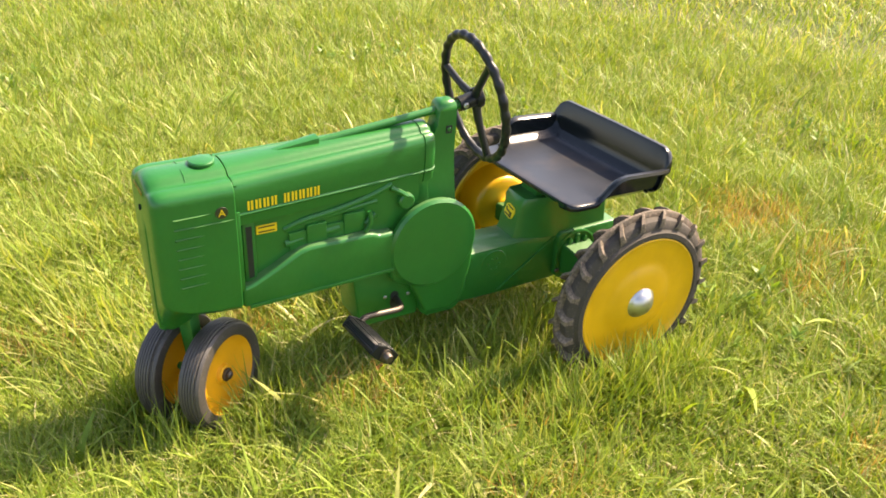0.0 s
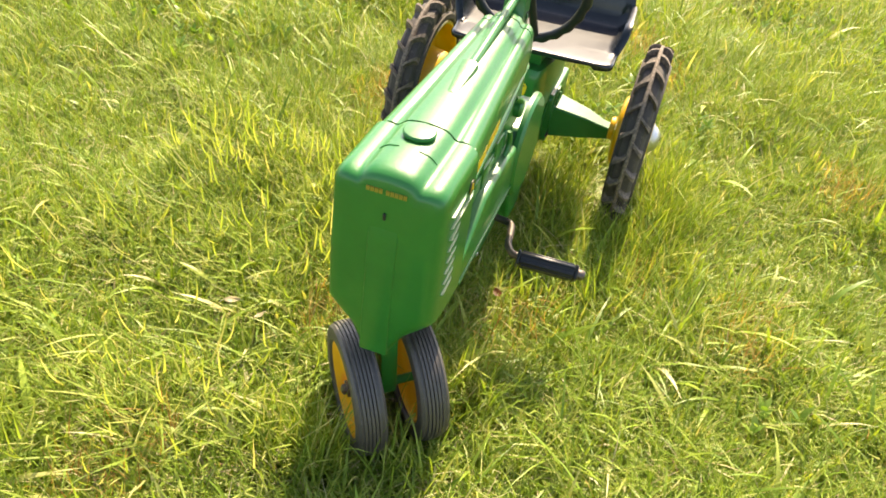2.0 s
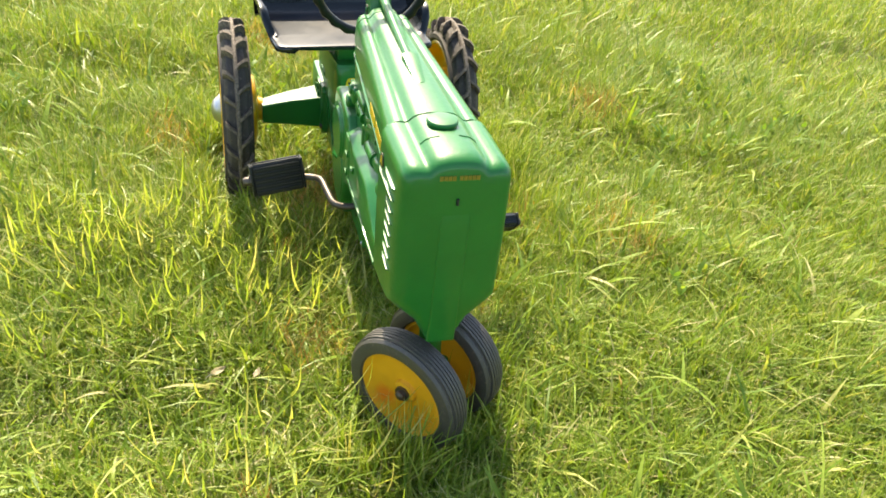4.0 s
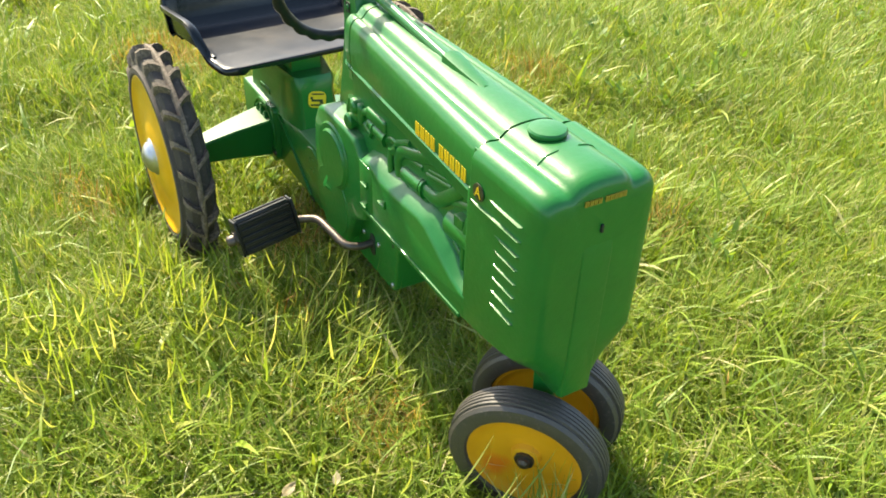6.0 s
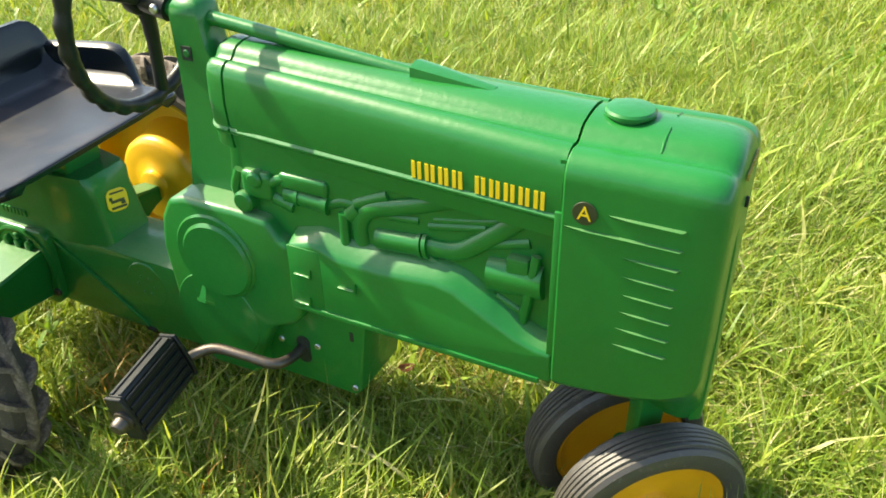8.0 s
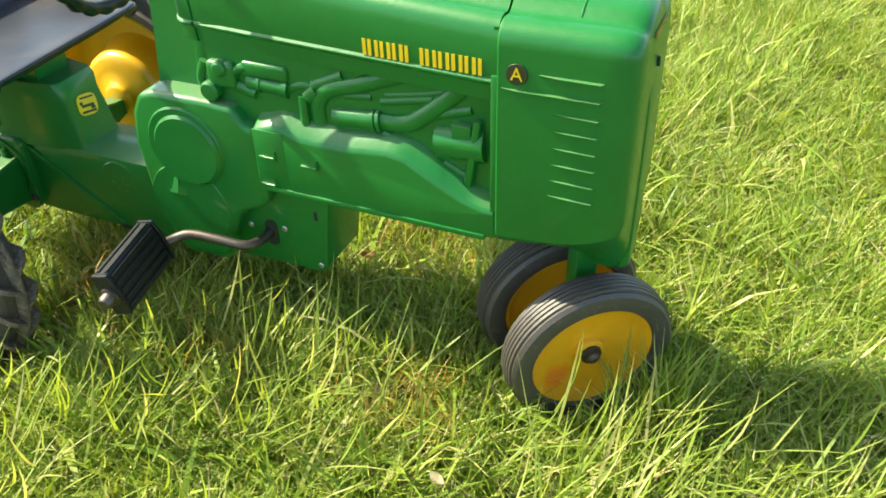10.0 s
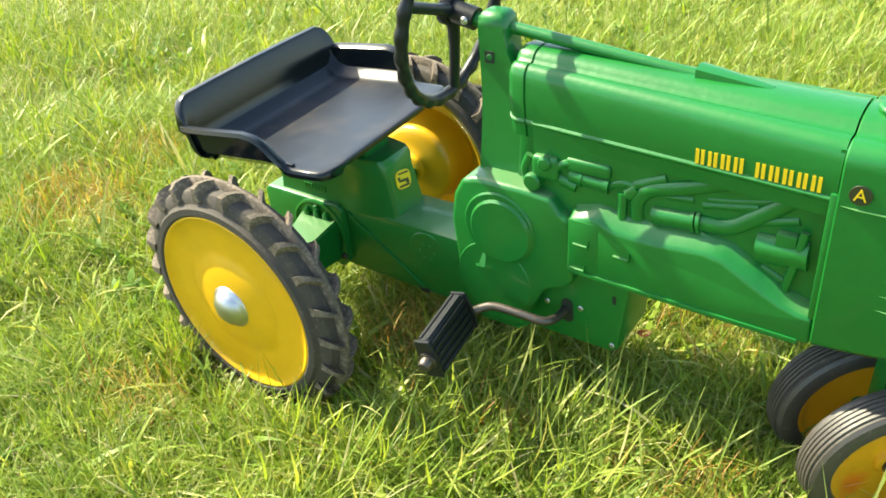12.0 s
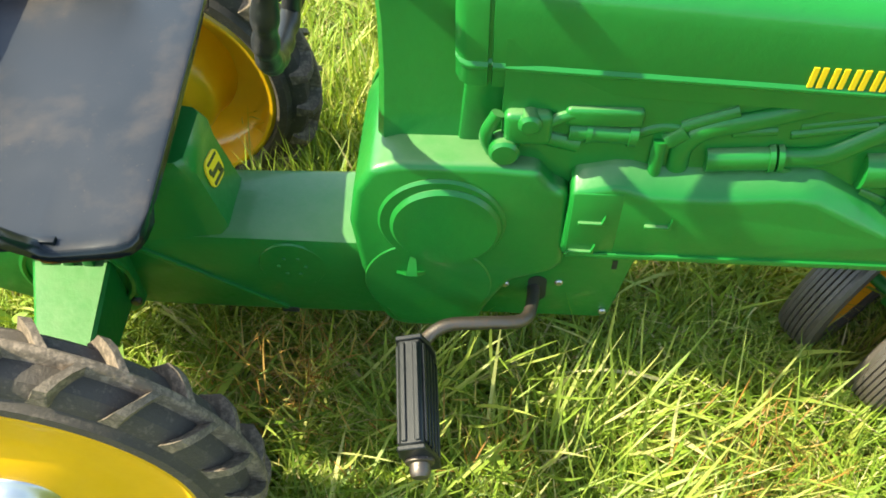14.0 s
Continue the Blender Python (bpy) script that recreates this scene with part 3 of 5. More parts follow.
def block_and_cases():
    poly = [(0.330, 0.112), (0.280, 0.106), (0.258, 0.114), (0.243, 0.148), (0.234, 0.19), (0.2295, 0.25), (0.236, 0.288), (0.250, 0.312), (0.270, 0.3185), (0.340, 0.3185), (0.374, 0.3155), (0.383, 0.300), (0.398, 0.292), (0.402, 0.208), (0.394, 0.196), (0.360, 0.180), (0.345, 0.150)]
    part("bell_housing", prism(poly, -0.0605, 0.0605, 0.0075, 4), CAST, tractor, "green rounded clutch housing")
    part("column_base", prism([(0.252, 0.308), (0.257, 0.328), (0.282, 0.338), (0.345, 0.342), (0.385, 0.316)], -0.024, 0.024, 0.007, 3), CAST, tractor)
    bm = disc_on(0.3025, -0.0600, 0.2555, 0.0500, 0.0030, -1)
    disc_on(0.3055, -0.0625, 0.2535, 0.0435, 0.0040, -1, 0.003, bm=bm)
    part("pulley_cover", bm, CAST, tractor)
    part("gear_cover", disc_on(0.290, -0.0600, 0.176, 0.0540, 0.0016, -1, 0.001), GREEN, tractor)
    part("casting_fin", loft([[(0.262, -0.060, 0.188), (0.290, -0.060, 0.188), (0.290, -0.060, 0.192), (0.262, -0.060, 0.192)], [(0.273, -0.0685, 0.195), (0.282, -0.0685, 0.195), (0.282, -0.0675, 0.198), (0.273, -0.0675, 0.198)],
                             [(0.277, -0.060, 0.217), (0.281, -0.060, 0.217), (0.281, -0.060, 0.218), (0.277, -0.060, 0.218)]]), GREEN, tractor)
    bm = disc_on(0.321, 0.058, 0.263, 0.087, 0.012, 1, 0.005, 56)
    part("flywheel_cover", bm, CAST, tractor, "large round green flywheel cover")
    bm = disc_on(0.372, 0.046, 0.352, 0.015, 0.011, 1, 0.003, 24)
    tube([(0.372, 0.053, 0.362), (0.385, 0.052, 0.372), (0.400, 0.047, 0.380)], 0.005, 8, 4, bm)
    part("magneto", bm, CAST, tractor)
    part("pedal_case", prism([(0.335, 0.104), (0.446, 0.104), (0.454, 0.110), (0.466, 0.200), (0.468, 0.235), (0.335, 0.235)], -0.0415, 0.0415, 0.004, 2), CAST, tractor)
    part("case_lower", prism([(0.236, 0.140), (0.252, 0.104), (0.266, 0.096), (0.322, 0.098), (0.336, 0.112), (0.346, 0.20), (0.25, 0.20)], -0.0535, 0.0535, 0.006, 2), GREEN, tractor)
    for side in (1, -1):
        for x, z in ((0.3565, 0.1525), (0.4035, 0.157)):
            part("screw", disc_on(x, side * 0.0412, z, 0.0038, 0.0022, side, 0.001, 12), CHROME, tractor, "small bright screw head")
        part("screw", disc_on(0.447, side * 0.0412, 0.115, 0.0038, 0.0022, side, 0.001, 12), CHROME, tractor, "small bright screw head")
    for side in (1, -1):
        # flat plate, the shade inside the slot put into its colour
        slot = [(0.3850 + 0.0085 * math.cos(t), (0.157 if math.sin(t) > 0 else 0.138) + 0.0085 * math.sin(t)) for t in (2 * math.pi * k / 20 for k in range(20))]
        part("crank_slot", prism(slot, side * 0.0405, side * 0.0422, 0.0), HOLE, tractor, "dark rounded slot for the crank")
    part("case_notch", box(0.4460, 0.4505, -0.0418, -0.040, 0.179, 0.191, 0.0), HOLE, tractor)


def gearbox_and_seat_post():
    rings = []
    for x, w, zt, zb in ((-0.03, 0.042, 0.204, 0.098), (0.05, 0.0425, 0.2055, 0.095), (0.15, 0.043, 0.206, 0.094), (0.255, 0.045, 0.207, 0.098)):
        half = [(w - 0.010, zb), (w - 0.003, zb + 0.004), (w, zb + 0.010), (w, zt - 0.012), (w - 0.003, zt - 0.004), (w - 0.011, zt)]
        rings.append([(x, y, z) for y, z in half + [(-y, z) for y, z in reversed(half)]])
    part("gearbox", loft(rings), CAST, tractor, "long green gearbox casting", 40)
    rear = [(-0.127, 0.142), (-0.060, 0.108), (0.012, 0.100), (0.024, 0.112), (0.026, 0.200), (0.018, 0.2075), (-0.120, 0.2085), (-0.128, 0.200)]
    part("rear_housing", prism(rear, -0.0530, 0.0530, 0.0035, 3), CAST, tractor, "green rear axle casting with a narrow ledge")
    rib = [(0.022, 0.203), (0.158, 0.108), (0.156, 0.104), (0.018, 0.198)]
    for side in (1, -1):
        part("casting_rib", prism(rib, side * 0.040, side * 0.0455, 0.0008), GREEN, tractor)
        bm = disc_on(0.170, side * 0.0422, 0.170, 0.030, 0.0018, side, 0.0012)
        for k in range(6):
            disc_on(0.170 + 0.012 * math.cos(k * 1.047), side * 0.0437, 0.170 + 0.012 * math.sin(k * 1.047), 0.0018, 0.0018, side, 0.0006, 8, bm)
        part("bearing_cover", bm, GREEN, tractor)
        ring = lathe([(0.0445, 0), (0.0445, 0.0035), (0.047, 0.0045), (0.050, 0.0035), (0.050, 0)], 40, Matrix.Translation((-0.022, side * 0.0522, 0.158)) @ Matrix.Diagonal((1, side, 1, 1)))
        part("flange_ring", ring, GREEN, tractor)
        outer = []
        arm = ((0.050, -0.057, 0.014, 0.114, 0.1815), (0.120, -0.032, 0.021, 0.126, 0.1770), (0.172, -0.014, 0.025, 0.132, 0.1700))
        if side > 0:
            arm = ((0.050, -0.057, 0.013, 0.114, 0.1815), (0.120, -0.045, 0.004, 0.124, 0.1700), (0.152, -0.041, -0.006, 0.128, 0.1585), (0.172, -0.040, -0.010, 0.130, 0.1540))
        for y, x0, x1, zb, zt in arm:
            outer.append([(x0 + 0.003, side * y, zb), (x1 - 0.003, side * y, zb), (x1, side * y, zb + 0.003), (x1, side * y, zt - 0.003), (x1 - 0.003, side * y, zt), (x0 + 0.003, side * y, zt), (x0, side * y, zt - 0.003), (x0, side * y, zb + 0.003)])
        part("axle_housing", loft(outer), CAST, tractor, "flat-topped tapering green axle arm", 40)
        for x in (-0.040, -0.021, -0.003):
            part("flange_bolt", prism([(x - 0.0045, 0.178), (x + 0.0045, 0.178), (x + 0.0045, 0.189), (x, 0.1935), (x - 0.0045, 0.189)], side * 0.052, side * 0.0600, 0.001), CAST, tractor)
        part("flange_screw", disc_on(-0.021, side * 0.0560, 0.196, 0.0048, 0.0035, side, 0.0012, 12), CAST, tractor)
        part("axle_bolt", disc_on(0.019, side * 0.0520, 0.121, 0.0055, 0.0045, side, 0.0015, 14), STEEL, tractor, "rusty bolt head")
    part("maker_plate", box(0.150, 0.166, -0.0440, -0.0420, 0.098, 0.105, 0.0004, 1), HOLE, tractor)
    rings = []
    for z, x0, x1, w0, w1 in ((0.200, -0.104, 0.1195, 0.0455, 0.0345), (0.214, -0.102, 0.1165, 0.0445, 0.0330), (0.262, -0.098, 0.1060, 0.0430, 0.0315), (0.278, -0.096, 0.1040, 0.0425, 0.0335), (0.2865, -0.094, 0.0985, 0.0415, 0.0320)):
        xm = 0.030
        rings.append([(x0, -w0 + 0.008, z), (x0 + 0.008, -w0, z), (xm, -w0, z), (x1 - 0.006, -w1 - 0.003, z), (x1, -w1 + 0.003, z), (x1, w1 - 0.009, z), (x1 - 0.006, w1 - 0.003, z), (xm, w0, z), (x0 + 0.008, w0, z), (x0, w0 - 0.008, z)])
    part("seat_post", loft(rings), GREEN, tractor, "green box-shaped seat pedestal", 40)
    bm = bmesh.new()
    for k in range(7):
        box(-0.047 + 0.0062 * k, -0.0432 + 0.0062 * k, -0.0462, -0.0440, 0.220, 0.2285, 0.0, 1, bm)
    part("casting_mark", bm, GREEN, tractor, "row of small raised bars in the casting")
    top = [(-0.088, 0.280), (0.070, 0.280), (0.070, 0.3185), (-0.080, 0.3105)]
    part("seat_mount", prism(top, -0.030, 0.022, 0.003), GREEN, tractor)


def steering_column():
    rings = []
    for z, x0, x1, w in ((0.300, 0.252, 0.352, 0.0300), (0.326, 0.2540, 0.346, 0.0275), (0.345, 0.2555, 0.343, 0.0255), (0.375, 0.2575, 0.338, 0.0225), (0.41, 0.2585, 0.330, 0.0195), (0.44, 0.2575, 0.312, 0.0175), (0.463, 0.257, 0.300, 0.0168), (0.488, 0.2565, 0.296, 0.0165), (0.499, 0.2585, 0.2945, 0.0155), (0.5045, 0.2625, 0.290, 0.0125), (0.507, 0.268, 0.285, 0.007)):
        c = 0.30 * w
        rings.append([(x0, -w + c, z), (x0 + c * 0.6, -w, z), (x1 - c * 0.6, -w, z), (x1, -w + c, z), (x1, w - c, z), (x1 - c * 0.6, w, z), (x0 + c * 0.6, w, z), (x0, w - c, z)])
    part("steering_column", loft(rings), GREEN, tractor, "tapered green steering column", 50)
    part("column_rib", prism([(0.312, 0.30), (0.352, 0.30), (0.352, 0.440), (0.325, 0.445)], -0.032, 0.032, 0.004), GREEN, tractor)
    for side in (1, -1):
        part("peg_hole", box(0.268, 0.280, side * 0.0155, side * 0.0180, 0.448, 0.462, 0.0), HOLE, tractor)
        part("peg", disc_on(0.274, side * 0.0172, 0.455, 0.004, 0.0022, side, 0.001, 12), GREEN, tractor)
    part("steering_rod", tube([(0.285, 0, 0.4885), (0.40, 0, 0.4760), (0.522, 0, 0.4625)], 0.0068, 14, 0), GREEN, tractor, "green steering rod running along the hood")
    bm = loft([[(0.513, -0.0125, 0.455), (0.513, -0.011, 0.4745), (0.513, 0.0, 0.4775), (0.513, 0.011, 0.4745), (0.513, 0.0125, 0.455)],
               [(0.535, -0.0125, 0.455), (0.535, -0.010, 0.4715), (0.535, 0.0, 0.4740), (0.535, 0.010, 0.4715), (0.535, 0.0125, 0.455)],
               [(0.588, -0.008, 0.455), (0.588, -0.006, 0.4635), (0.588, 0.0, 0.4650), (0.588, 0.006, 0.4635), (0.588, 0.008, 0.455)]])
    part("rod_fairing", bm, GREEN, tractor, "", 50)
    part("tank_cap", lathe([(0, 0), (0.0172, 0), (0.0172, 0.0035), (0.0200, 0.0042), (0.0200, 0.0066), (0.0185, 0.0085), (0.012, 0.0096), (0, 0.0100)], 40, upright((0.7005, 0, 0.4580)), closed=False), GREEN, tractor, "round green tank cap")
    for side in (1, -1):
        seam = [(0.7345, side * y, 0.4497 + dz) for y, dz in ((0.012, 0.0108), (0.023, 0.0088), (0.029, 0.0058), (0.0325, 0.0026), (0.035, 0.0002))]
        part("top_seam", tube(seam, 0.0009, 6, 2), GREEN, tractor, "thin raised seam")


def steering_wheel():
    frame_up, frame_out = Vector((0.208, 0, 0.978)), Vector((-0.978, 0, 0.208))
    centre = Vector((0.2145, 0, 0.4980))
    side = Vector((0, 1, 0))
    wheel = part("steering_wheel", lathe([(0, -0.006), (0.017, -0.006), (0.019, -0.003), (0.019, 0.006), (0.014, 0.010), (0, 0.011)], 24, Matrix.Translation(centre + 0.004 * frame_out) @ frame_out.to_track_quat("Y", "Z").to_matrix().to_4x4(), closed=False), BLACK, tractor, "black plastic steering wheel with three spokes and a finger-grip rim")
    line, radii = [], []
    for k in range(144):
        a = 2 * math.pi * k / 144
        wave = math.cos(a * 26)
        line.append(centre + (1 + 0.006 * wave) * (0.0985 * math.cos(a) * side + 0.1145 * math.sin(a) * frame_up))
        radii.append(0.0079 + 0.0008 * wave)
    part("rim", tube(line, radii, 12, 0, closed=True), BLACK, wheel)
    for deg in (47, 163, -77):
        a = radians(deg)
        way = 0.86 * math.cos(a) * side + math.sin(a) * frame_up
        part("spoke", tube([centre + 0.010 * way, centre + 0.05 * way - 0.002 * frame_out, centre + 0.110 * way], [0.0085, 0.0075, 0.0068, 0.0068, 0.0072], 10, 4), BLACK, wheel)
    hub_end = centre - 0.026 * frame_out
    part("hub", tube([centre, centre - 0.034 * frame_out], 0.0135, 18, 0), BLACK, wheel)
    part("shaft", tube([hub_end, (0.272, 0, 0.487)], 0.0085, 14, 0), GREEN, wheel, "green shaft")
    for s in (1, -1):
        part("nut", disc_on(hub_end.x, s * 0.0130, hub_end.z, 0.0050, 0.0042, s, 0.0018, 12), CHROME, wheel, "bright screw head")


def seat():
    bm = bmesh.new()
    tilt = Matrix.Translation((0.096, 0.002, 0.326)) @ pose(0, 0, 0, 0, 0, 4.0) @ pose(0, 0, 0, 0, -3.2, 0) @ Matrix.Translation((-0.105, 0, -0.326))
    rings = []
    for x, h, yw in ((0.1075, 0.3240, 0.1180), (0.1065, 0.3250, 0.1310), (0.1035, 0.3256, 0.1395), (0.0985, 0.3260, 0.1445), (0.090, 0.3262, 0.1472), (0.075, 0.3264, 0.1484), (0.047, 0.3266, 0.1492), (0.039, 0.3290, 0.1506), (0.034, 0.3360, 0.1538), (0.029, 0.3460, 0.1578), (0.023, 0.3570, 0.1607), (0.015, 0.3660, 0.1625), (0.005, 0.3715, 0.1635), (-0.012, 0.3745, 0.1642), (-0.05, 0.3735, 0.1650), (-0.095, 0.3720, 0.1655), (-0.112, 0.3715, 0.1650), (-0.128, 0.3710, 0.1630)):
        lift = max(h - 0.3285, 0.0)
        rise = min(lift / 0.01, 1.0)
        fill = min(0.013, 0.32 * lift)
        foot = yw - 0.010 - 0.004 * (1 - rise) - fill
        edge = min(h, 0.3262) + 0.030 * max(0.0, (-0.098 - x) / 0.030) ** 2
        half = [(0.0, edge), (0.07, edge), (foot - 0.008, edge + 0.0003 * rise), (foot, edge + 0.0023 * rise), (foot + fill + 0.002 * (1 - rise), edge + 0.0026 * rise + 0.85 * fill), (yw - 0.010 + 0.004 * (1 - rise), h - 0.003 * rise), (yw - 0.004 + 0.003 * (1 - rise), h + 0.002 * rise - 0.0006 * (1 - rise)), (yw + 0.003, h + 0.0015 - 0.0035 * (1 - rise)), (yw + 0.005, h - 0.004 - 0.002 * (1 - rise)), (yw + 0.001 + 0.003 * (1 - rise), h - 0.007 - 0.004 * (1 - rise)),
                (yw - 0.0055 + 0.0065 * (1 - rise), h - 0.0075 - 0.004 * (1 - rise)), (foot + fill + 0.0042, edge + 0.0015 * rise - 0.0027 + 0.85 * fill), (foot - 0.001, edge - 0.0057), (0.07, edge - 0.0067), (0.0, edge - 0.0067)]
        right = [(-y, z) for y, z in reversed(half[1:-1])]
        rings.append([(x, y, z) for y, z in half + right])
    loft(rings, bm)
    rings = []
    for y, h in ((-0.1640, 0.3740), (-0.1625, 0.3830), (-0.157, 0.3950), (-0.149, 0.4030), (-0.138, 0.4070), (-0.07, 0.4080), (0.0, 0.4085), (0.07, 0.4080), (0.138, 0.4070), (0.149, 0.4030), (0.157, 0.3950), (0.1625, 0.3830), (0.1640, 0.3740)):
        pull = 0.012 * max(0.0, (abs(y) - 0.140) / 0.0265) ** 2
        xs = [(-0.098, 0.3263), (-0.112, 0.329), (-0.119, 0.338), (-0.1245, 0.360), (-0.1295, h - 0.006), (-0.1325, h), (-0.139, h + 0.001), (-0.145, h - 0.003), (-0.145, h - 0.010), (-0.138, h - 0.013), (-0.1335, 0.36), (-0.127, 0.336), (-0.115, 0.322), (-0.098, 0.3195)]
        base = 0.3195 if abs(y) < 0.15 else 0.33
        rings.append([(x + pull, y, max(z, base) if z < 0.34 else z) for x, z in xs])
    loft(rings, bm)
    bmesh.ops.transform(bm, matrix=tilt @ Matrix.Translation((0.105, 0, 0)) @ Matrix.Diagonal((0.95, 1.0, 1.0, 1.0)) @ Matrix.Translation((-0.105, 0, 0)), verts=bm.verts)
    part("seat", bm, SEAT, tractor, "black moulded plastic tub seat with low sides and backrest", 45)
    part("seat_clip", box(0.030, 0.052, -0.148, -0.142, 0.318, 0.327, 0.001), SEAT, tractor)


def carcass(r_in, r_out, half):
    """The carcass of a drive tyre: a plain raised band on the sidewall, a step, then the sloping shoulder."""
    prof = [(r_in, half - 0.005), (r_in + 0.002, half - 0.0005), (r_in + 0.005, half + 0.0015), (r_in + 0.0135, half + 0.0010), (r_in + 0.0150, half - 0.0020), (r_in + 0.0180, half - 0.0045), (r_out - 0.008, half - 0.0060), (r_out - 0.002, half - 0.0105), (r_out, half - 0.016), (r_out + 0.001, 0)]
    prof = prof + [(r, -a) for r, a in reversed(prof[:-1])]
    bm = lathe(prof, 72)
    return bm


def lug_mesh(r_out, half, high, side):
    """One angled tread bar, from the shoulder to the middle of the tread."""
    rows = []
    for s, w, top, base in ((0.0, 0.0072, -0.004, 0.0125), (0.04, 0.0070, high * 0.45, 0.0125), (0.30, 0.0058, high * 0.9, 0.008), (0.6, 0.0048, high, 0.003), (1.0, 0.0060, high * 0.9, 0.003)):
        y = side * (half - 0.0025) * (1 - s)
        a = 0.115 * s
        low = r_out - base
        rows.append([(rr * math.cos(a + da), y, rr * math.sin(a + da)) for da, rr in ((-w / r_out, low), (w / r_out, low), (0.52 * w / r_out, r_out + top), (-0.62 * w / r_out, r_out + top))])
    bm = loft(rows)
    me = bpy.data.meshes.new("lug")
    bm.to_mesh(me)
    bm.free()
    me.materials.append(LUGRUBBER)
    return me


LUGS = [lug_mesh(0.1665, 0.027, 0.0125, 1), lug_mesh(0.1665, 0.027, 0.0125, -1)]


def rear_wheel(side):
    wheel = new("rear_wheel")
    wheel.parent = tractor
    wheel.matrix_basis = Matrix.Translation((-0.024 if side > 0 else -0.003, side * 0.2235, 0.1505 if side > 0 else 0.1525)) @ pose(0, 0, 0, 0, 17 * side, 0 if side > 0 else 180)
    wheel["label"] = "rear wheel with a lugged black tyre and yellow disc"
    part("tyre", carcass(0.131, 0.1665, 0.027), RUBBER, wheel, "black rubber tyre with dusty lugs", 30)
    part("centre_rib", lathe([(0.164, 0.0045), (0.1775, 0.0032), (0.1785, 0.0015), (0.1787, 0), (0.1785, -0.0015), (0.1775, -0.0032), (0.164, -0.0045)], 88), LUGRUBBER, wheel, "dusty ridge round the middle of the tread", 60)
    for row, me in enumerate(LUGS):
        for k in range(22):
            lug = new("lug", me)
            lug.parent = wheel
            lug.matrix_basis = pose(0, 0, 0, 0, -360 * (k + 0.5 * row) / 22, 0)
    disc = [(0.0, 0.0305), (0.030, 0.0300), (0.050, 0.0275), (0.0705, 0.0230), (0.0745, 0.0208), (0.085, 0.0203), (0.105, 0.0205), (0.122, 0.0215), (0.127, 0.0250), (0.1305, 0.0272), (0.1335, 0.0262), (0.1335, -0.022), (0.128, -0.0262), (0.1245, -0.0255), (0.1230, -0.010), (0.121, 0.008), (0.115, 0.0145), (0.105, 0.0160), (0.085, 0.0160), (0.0745, 0.0166), (0.0705, 0.0186), (0.050, 0.0232), (0.030, 0.0255), (0.0, 0.0260)]
    part("disc", lathe(disc, 64, closed=False), YELLOW, wheel, "domed yellow wheel disc", 40)
    part("hub_cap", lathe([(0.0, 0.0475), (0.007, 0.0470), (0.014, 0.0450), (0.0205, 0.0412), (0.0250, 0.0365), (0.0270, 0.0330), (0.0300, 0.0318), (0.0315, 0.0295), (0.0315, 0.0280), (0.0, 0.0280)], 40, closed=False), CHROME, wheel, "domed metal hub cap", 40)
    boss = [(0.0, -0.0540), (0.0200, -0.0540), (0.0225, -0.0525), (0.0235, -0.0455), (0.0270, -0.0430), (0.045, -0.0415), (0.060, -0.0395), (0.0655, -0.0375), (0.0690, -0.0330), (0.0705, -0.0250), (0.0745, 0.0), (0.082, 0.0170), (0.0, 0.0170)]
    part("inner_hub", lathe(boss, 56, closed=False), YELLOW, wheel, "stepped yellow hub on the wheel's inner side", 35)


